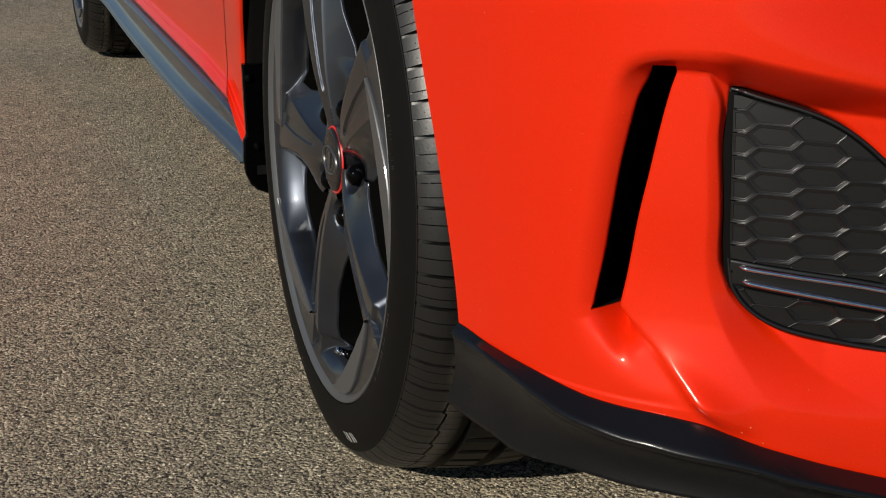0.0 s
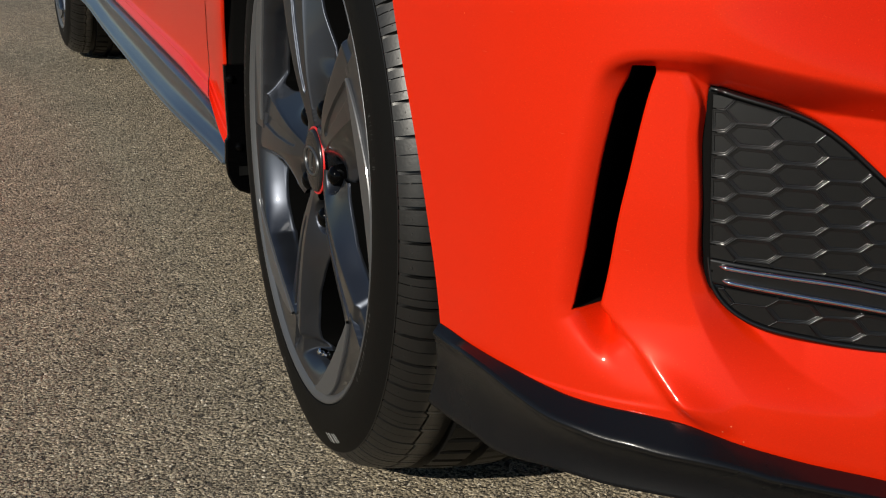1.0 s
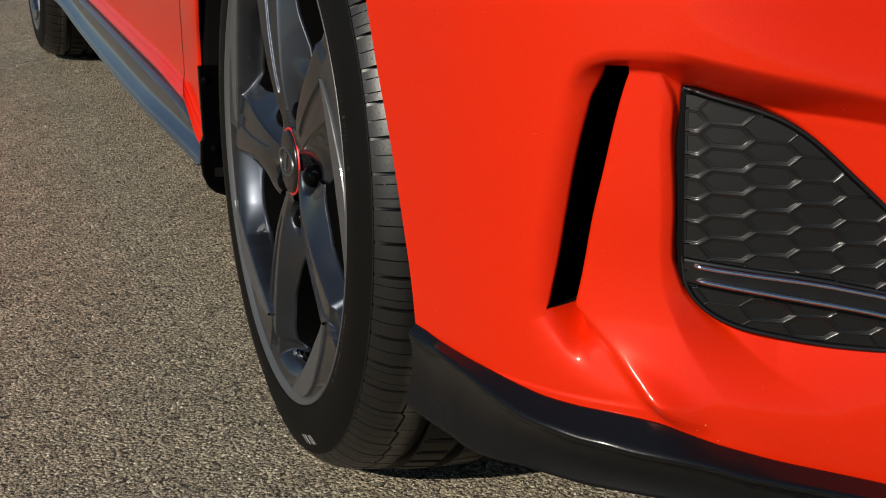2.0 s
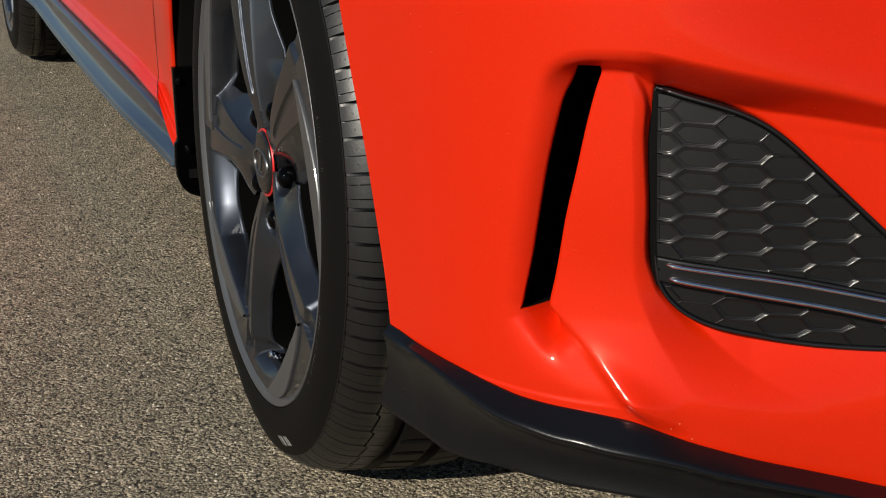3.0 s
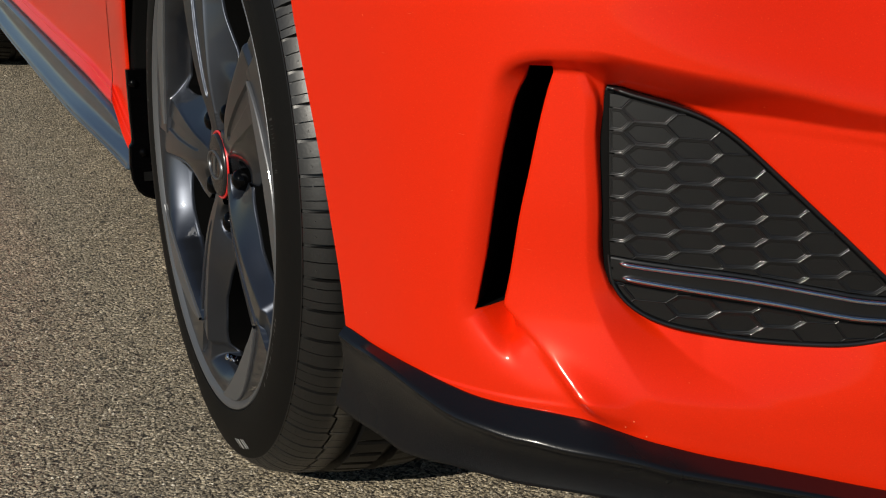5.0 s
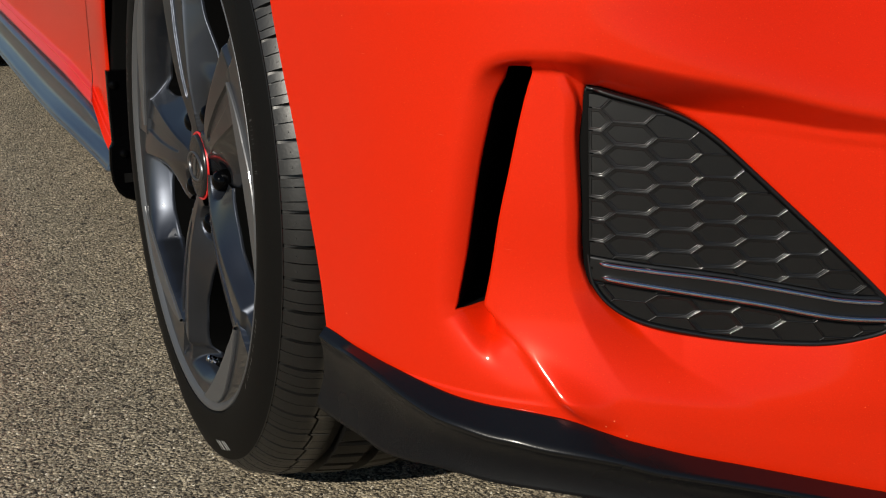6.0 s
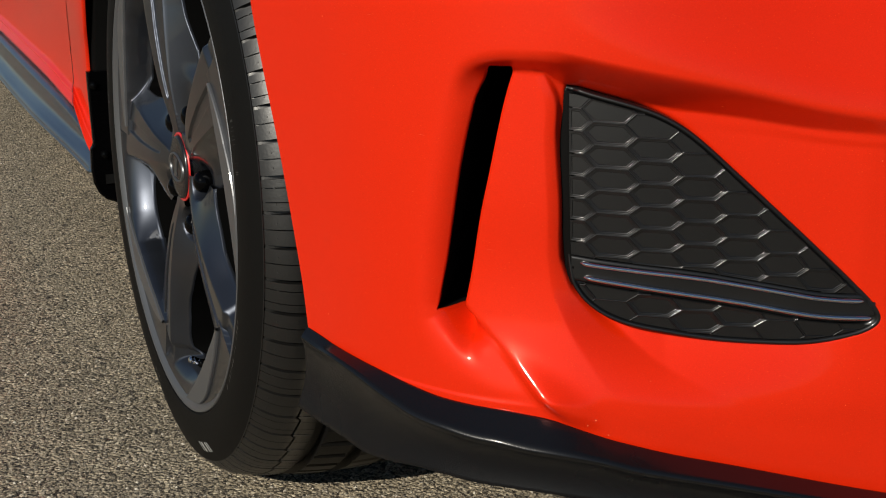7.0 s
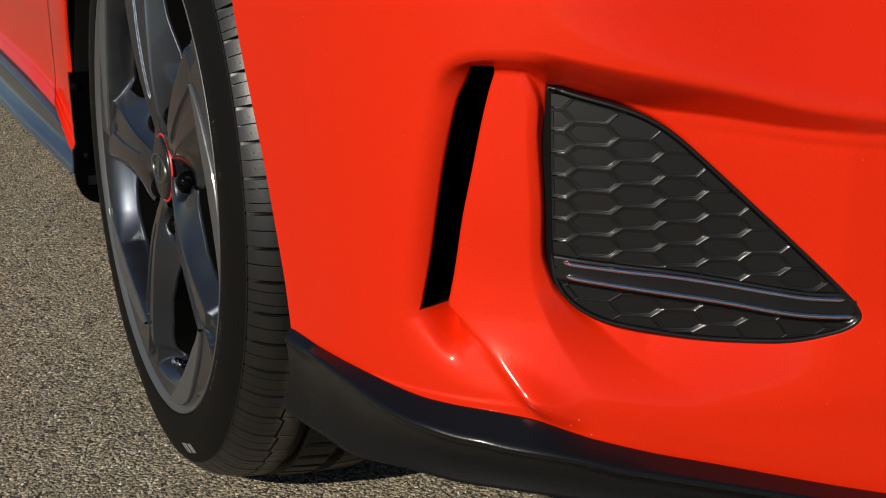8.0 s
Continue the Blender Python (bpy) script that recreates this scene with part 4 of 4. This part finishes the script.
    top, low = bar_line(s, 0) + 0.0046, bar_line(s, 1) - 0.0042
    end = sm(0.4745, 0.462, s)
    m = (top + low) / 2
    band = [on_grille(s, m + (e - m) * np.maximum(end, 0.25) ** 0.5, h + 0 * s) for e, h in ((top, 0.0002), (top - 0.0006, 0.0022), (top - 0.0025, 0.0026), (m, 0.0012), (low + 0.0025, 0.0026), (low + 0.0006, 0.0022), (low, 0.0002))]
    part_mesh("bar_carrier", loft("bar_carrier", np.array(band)), GRILLE_BLACK, base)
    for which, (s0, s1) in enumerate(((0.2635, 0.4655), (0.2665, 0.4725))):
        s = np.linspace(s0, s1, 90)
        thin = np.sqrt(np.clip(np.minimum((s - s0) / 0.004, (s1 - s) / 0.004), 0.02, 1))
        zz = bar_line(s, which)
        rows = []
        for a in np.linspace(-0.15, math.pi + 0.15, 13):
            rows.append(on_grille(s, zz + 0.00215 * np.cos(a) * thin, 0.0022 + 0.0030 * np.sin(a) * thin))
        part_mesh("chrome_bar", loft("chrome_bar", np.array(rows)), CHROME, base, "polished chrome bar")
    return base


grille()


# ---- flank ----
def swept(name, profile, ys, mat, label="", shift=None, parent=car, slant=None):
    """A strip along the car's side: profile of (x, z) carried along y."""
    p = np.array(profile)
    t = np.linspace(0, len(p) - 1, 6 * (len(p) - 1) + 1)
    k = np.arange(len(p))
    px, pz = curve(t, *zip(k, p[:, 0])), curve(t, *zip(k, p[:, 1]))
    rows = []
    for y in ys:
        x, z = px.copy(), pz.copy()
        if shift:
            x, z = shift(y, x, z)
        rows.append(np.stack([x, y + (slant(y, x, z) if slant else 0 * x), z], -1))
    return part_mesh(name, grid_mesh(name, np.array(rows)), mat, parent, label)


DOOR = [(0.10, 0.92), (0.03, 0.84), (0.006, 0.72), (-0.002, 0.60), (0.000, 0.48), (0.005, 0.41), (0.0110, 0.372), (0.0140, 0.345), (0.0150, 0.322), (0.0146, 0.3085), (0.0128, 0.3045), (0.0086, 0.3015), (0.0085, 0.2995), (0.0074, 0.2980), (0.0022, 0.2930), (0.0024, 0.2900), (0.0080, 0.2830), (0.03, 0.281)]


def flank():
    def door_shape(y, x, z):
        return x, z - 0.006 * sm(0.75, 0.49, y) * sm(0.37, 0.30, z)

    swept("door", DOOR, np.concatenate([np.linspace(0.5045, 0.7, 16), np.linspace(0.72, 2.24, 40)]), RED, "red door with a crease along its foot", door_shape, slant=lambda y, x, z: 5.0 * np.clip(x, 0, 0.014) * sm(0.50, 0.42, z) * sm(0.9, 0.51, y))
    # rear edge of the front wing, between the wheel arch and the door
    z = np.linspace(0, 1, 60)

    def arch_y(zz):
        return np.sqrt(np.maximum(0.3935**2 - (zz - 0.345) ** 2, 0.0))

    p = np.array(DOOR[:16])
    k = np.arange(len(p))
    t = np.linspace(0, 15, 160)
    dx, dz = curve(t, *zip(k, p[:, 0])), curve(t, *zip(k, p[:, 1]))
    rows = []
    for u in np.linspace(0, 1, 20):
        y0 = np.where(dz < 0.70, arch_y(np.minimum(dz, 0.70)), 0.06)
        y0 = np.maximum(y0, 0.06)
        y0 = y0 - 0.012 * sm(0.33, 0.26, dz) + 4.2 * np.clip(dx - 0.002, 0, 0.014) * sm(0.60, 0.48, dz) * sm(0.305, 0.33, dz)
        y = y0 + (0.4992 + 5.0 * np.clip(dx, 0, 0.014) * sm(0.50, 0.42, dz) - y0) * u
        rows.append(np.stack([dx + 0.004 * (1 - u) ** 6 - 0.006 * (1 - u), y, dz - (0.006 + 0.040 * (1 - u)) * sm(0.37, 0.30, dz)], -1))
    rim = rows[0].copy()
    rim[:, 0] += 0.003
    part_mesh("wing", grid_mesh("wing", np.array([rim] + rows)), RED, car, "red front wing behind the wheel arch")
    # wing above the wheel, from the bumper to the rear part
    a = np.linspace(radians(42), radians(150), 60)
    rows = []
    for kk in np.linspace(0, 1, 12):
        r0 = 0.345 + 0.045 * np.clip((a - radians(90)) / radians(80), 0, 1)
        y, zz = -r0 * np.cos(a), HUB_Z + r0 * np.sin(a)
        y = y + (np.clip(y, -0.258, 0.10) - y) * kk
        zz = zz + (0.90 - zz) * kk
        xx = np.interp(zz, [0.3, 0.48, 0.60, 0.72, 0.84, 0.90], [0.020, 0.012, 0.010, 0.012, 0.03, 0.08])
        rows.append(np.stack([xx, y, zz], -1))
    part_mesh("wing_arch", grid_mesh("wing_arch", np.array(rows)), RED, car)
    # bonnet and underside, to close the body
    Y, X = np.meshgrid(np.linspace(-0.80, 0.75, 24), np.linspace(0.03, 1.70, 24), indexing="ij")
    Z = 0.74 + 0.16 * sm(-0.85, 0.2, Y) - 0.25 * np.abs((X - 0.87) / 0.87) ** 6 * 0.05
    front = np.interp(X, [0.03, 0.1, 0.2, 0.3, 0.5, 0.87, 1.24, 1.44, 1.6, 1.7], [-0.25, -0.42, -0.52, -0.58, -0.66, -0.74, -0.66, -0.58, -0.47, -0.3])
    Y = np.maximum(Y, front)
    part_mesh("bonnet", grid_mesh("bonnet", np.stack([X, Y, Z], -1)), RED, car)
    Y, X = np.meshgrid(np.linspace(-0.30, 2.4, 30), np.linspace(0.30, 1.5, 8), indexing="ij")
    part_mesh("underbody", grid_mesh("underbody", np.stack([X, Y, 0.20 + 0 * X], -1)), BLACK_MATT, car)
    # plain body behind, up to the window line
    Y, U = np.meshgrid(np.linspace(0.72, 3.55, 40), np.linspace(0, 1, 41), indexing="ij")
    half = 0.80 * (1 - 0.35 * np.clip((Y - 3.0) / 0.55, 0, 1) ** 3)
    ang = np.pi * U
    X = 0.87 - half * np.sign(np.cos(ang)) * np.abs(np.cos(ang)) ** 0.35
    Z = 0.30 + (0.60 - 0.06 * np.clip((Y - 2.9) / 0.65, 0, 1)) * np.abs(np.sin(ang)) ** 0.35
    part_mesh("rear_body", grid_mesh("rear_body", np.stack([X, Y, Z], -1)), RED, car)
    # liner of the wheel arch
    a = np.linspace(radians(2), radians(196), 60)
    front = sm(radians(100), radians(60), a)
    rows = [polar(np.maximum(x, 0.06 * front), 0.350 + 0.034 * np.clip((a - radians(60)) / radians(100), 0, 1), a) + np.array([0, 0, HUB_Z]) for x in (0.012, 0.08, 0.2, 0.30)]
    rear = sm(radians(120), radians(150), a)
    rows.insert(0, polar(np.maximum(0.019, 0.06 * front), 0.350 + 0.034 * np.clip((a - radians(60)) / radians(100), 0, 1) + 0.10 * rear, a) + np.array([0, 0, HUB_Z]))
    rows.append(polar(0.30, 0.0 * a + 0.02, a) + np.array([0, 0, HUB_Z]))
    part_mesh("arch_liner", grid_mesh("arch_liner", np.array(rows)), WELL_SHADE, car, "black plastic wheel-arch liner")


flank()


def side_skirt():
    prof = [(0.05, 0.2790), (0.020, 0.2785), (0.0125, 0.2770), (0.0045, 0.2735), (-0.0005, 0.2705), (0.0000, 0.2670), (0.0025, 0.258), (0.0030, 0.249), (0.0000, 0.2425), (-0.0065, 0.2365), (-0.0130, 0.2315), (-0.0145, 0.2270), (-0.0060, 0.2215), (0.10, 0.215)]

    def shape(y, x, z):
        f = sm(0.80, 0.385, y)
        z = z - np.interp(y, [0.40, 0.45, 0.51, 0.56, 0.65], [0.018, 0.011, 0.0045, 0.002, 0.0]) * sm(0.235, 0.265, z)
        x = x + 0.004 * f + 0.006 * f * sm(0.262, 0.225, z)
        r = sm(1.9, 2.25, y)
        x = x - 0.012 * r
        return x, z - 0.004 * sm(0.6, 1.0, y) * sm(1.9, 1.4, y) * sm(0.255, 0.23, z) + 0.006 * sm(1.6, 2.2, y)

    swept("side_skirt", prof, np.concatenate([np.linspace(0.388, 0.6, 30), np.linspace(0.62, 2.24, 50)]), SKIRT_PAINT, "glossy graphite side skirt", shape)


side_skirt()


def mud_flap():
    """Black flap behind the wheel, with rounded foot and two domed screws."""
    bm = bmesh.new()
    prof = [(-0.0040, 0.352), (-0.0018, 0.30), (0.0002, 0.262), (-0.001, 0.2585), (-0.0035, 0.255), (-0.004, 0.230), (-0.002, 0.212), (0.004, 0.1985), (0.012, 0.1905), (0.024, 0.1855), (0.045, 0.183), (0.12, 0.183), (0.12, 0.352)]
    ring = []
    for dy, g in ((0.0, 0.002), (0.002, 0.0), (0.008, 0.0), (0.010, 0.002)):
        ring.append([bm.verts.new((x + (g if x < 0.1 else -g), 0.372 + dy - 0.10 * max(0.0, z - 0.27), z + (g if z < 0.2 else 0))) for x, z in prof])
    for a, b in zip(ring, ring[1:]):
        for k in range(len(prof)):
            bm.faces.new((a[k - 1], a[k], b[k], b[k - 1]))
    bm.faces.new(ring[0])
    bm.faces.new(ring[-1][::-1])
    bmesh.ops.recalc_face_normals(bm, faces=bm.faces)
    flap = part("mud_flap", bm, GLOSS_BLACK, car, "glossy black mud flap behind the wheel", smooth=False)
    for x, y, z in ((0.004, 0.366, 0.335), (0.0135, 0.3715, 0.2475)):
        sc = revolve("screw", [(-0.0042, 0.0), (-0.004, 0.002), (-0.0028, 0.0044), (0.0, 0.0058), (0.004, 0.006)], 20)
        part_mesh("screw", sc, GLOSS_BLACK, flap, matrix=Matrix.Translation((x, y, z)) @ pose(0, 0, 0, 0, 0, 90))


mud_flap()


# ---- loose grit of the asphalt's surface ----
def grit():
    rng = np.random.default_rng(7)
    m, n, l, b = material("stone_chips", (0.2, 0.17, 0.13), 0.75)
    geo = n.new("ShaderNodeNewGeometry")
    l.new(ramp(n, l, geo.outputs["Random Per Island"], [(0.0, (0.06, 0.05, 0.04)), (0.25, (0.17, 0.145, 0.11)), (0.6, (0.22, 0.19, 0.145)), (0.85, (0.31, 0.275, 0.21)), (1.0, (0.60, 0.55, 0.46))]), b.inputs["Base Color"])
    verts, faces, at = [], [], 0
    shape = np.array([(1, 0, 0), (0, 1, 0), (-1, 0, 0), (0, -1, 0), (0, 0, 1)], float)
    tri = np.array([(0, 1, 4), (1, 2, 4), (2, 3, 4), (3, 0, 4)])
    for count, x0, x1, y0, y1, small, large in ((26000, -0.32, 0.36, -0.28, 0.55, 0.0008, 0.0021), (16000, -0.62, 0.10, 0.55, 1.6, 0.0010, 0.0022), (7000, -1.2, 0.1, 1.6, 3.4, 0.0014, 0.003)):
        c = np.stack([rng.uniform(x0, x1, count), rng.uniform(y0, y1, count)], -1)
        size = rng.uniform(small, large, count) * rng.uniform(0.6, 1.25, count)
        turn = rng.uniform(0, 2 * np.pi, count)
        flat = rng.uniform(0.35, 0.8, count)
        lean = rng.normal(0, 0.25, (count, 2))
        p = np.repeat(shape[None], count, 0) * (1 + rng.normal(0, 0.22, (count, 5, 1)))
        q = np.empty_like(p)
        q[..., 0] = (p[..., 0] * np.cos(turn)[:, None] - p[..., 1] * np.sin(turn)[:, None]) * size[:, None] + c[:, :1] + lean[:, :1] * size[:, None] * p[..., 2]
        q[..., 1] = (p[..., 0] * np.sin(turn)[:, None] + p[..., 1] * np.cos(turn)[:, None]) * size[:, None] + c[:, 1:] + lean[:, 1:] * size[:, None] * p[..., 2]
        q[..., 2] = p[..., 2] * (size * flat)[:, None] - 0.0002
        verts.append(q.reshape(-1, 3))
        faces.append((tri[None] + 5 * np.arange(count)[:, None, None]).reshape(-1, 3) + at)
        at += 5 * count
    me = bpy.data.meshes.new("grit")
    me.from_pydata(np.concatenate(verts).tolist(), [], np.concatenate(faces).tolist())
    me.update()
    tagged(part_mesh("grit", me, m, smooth=False), "grey-brown stone chips bedded in the asphalt", "stone chips", kind="stuff")


grit()
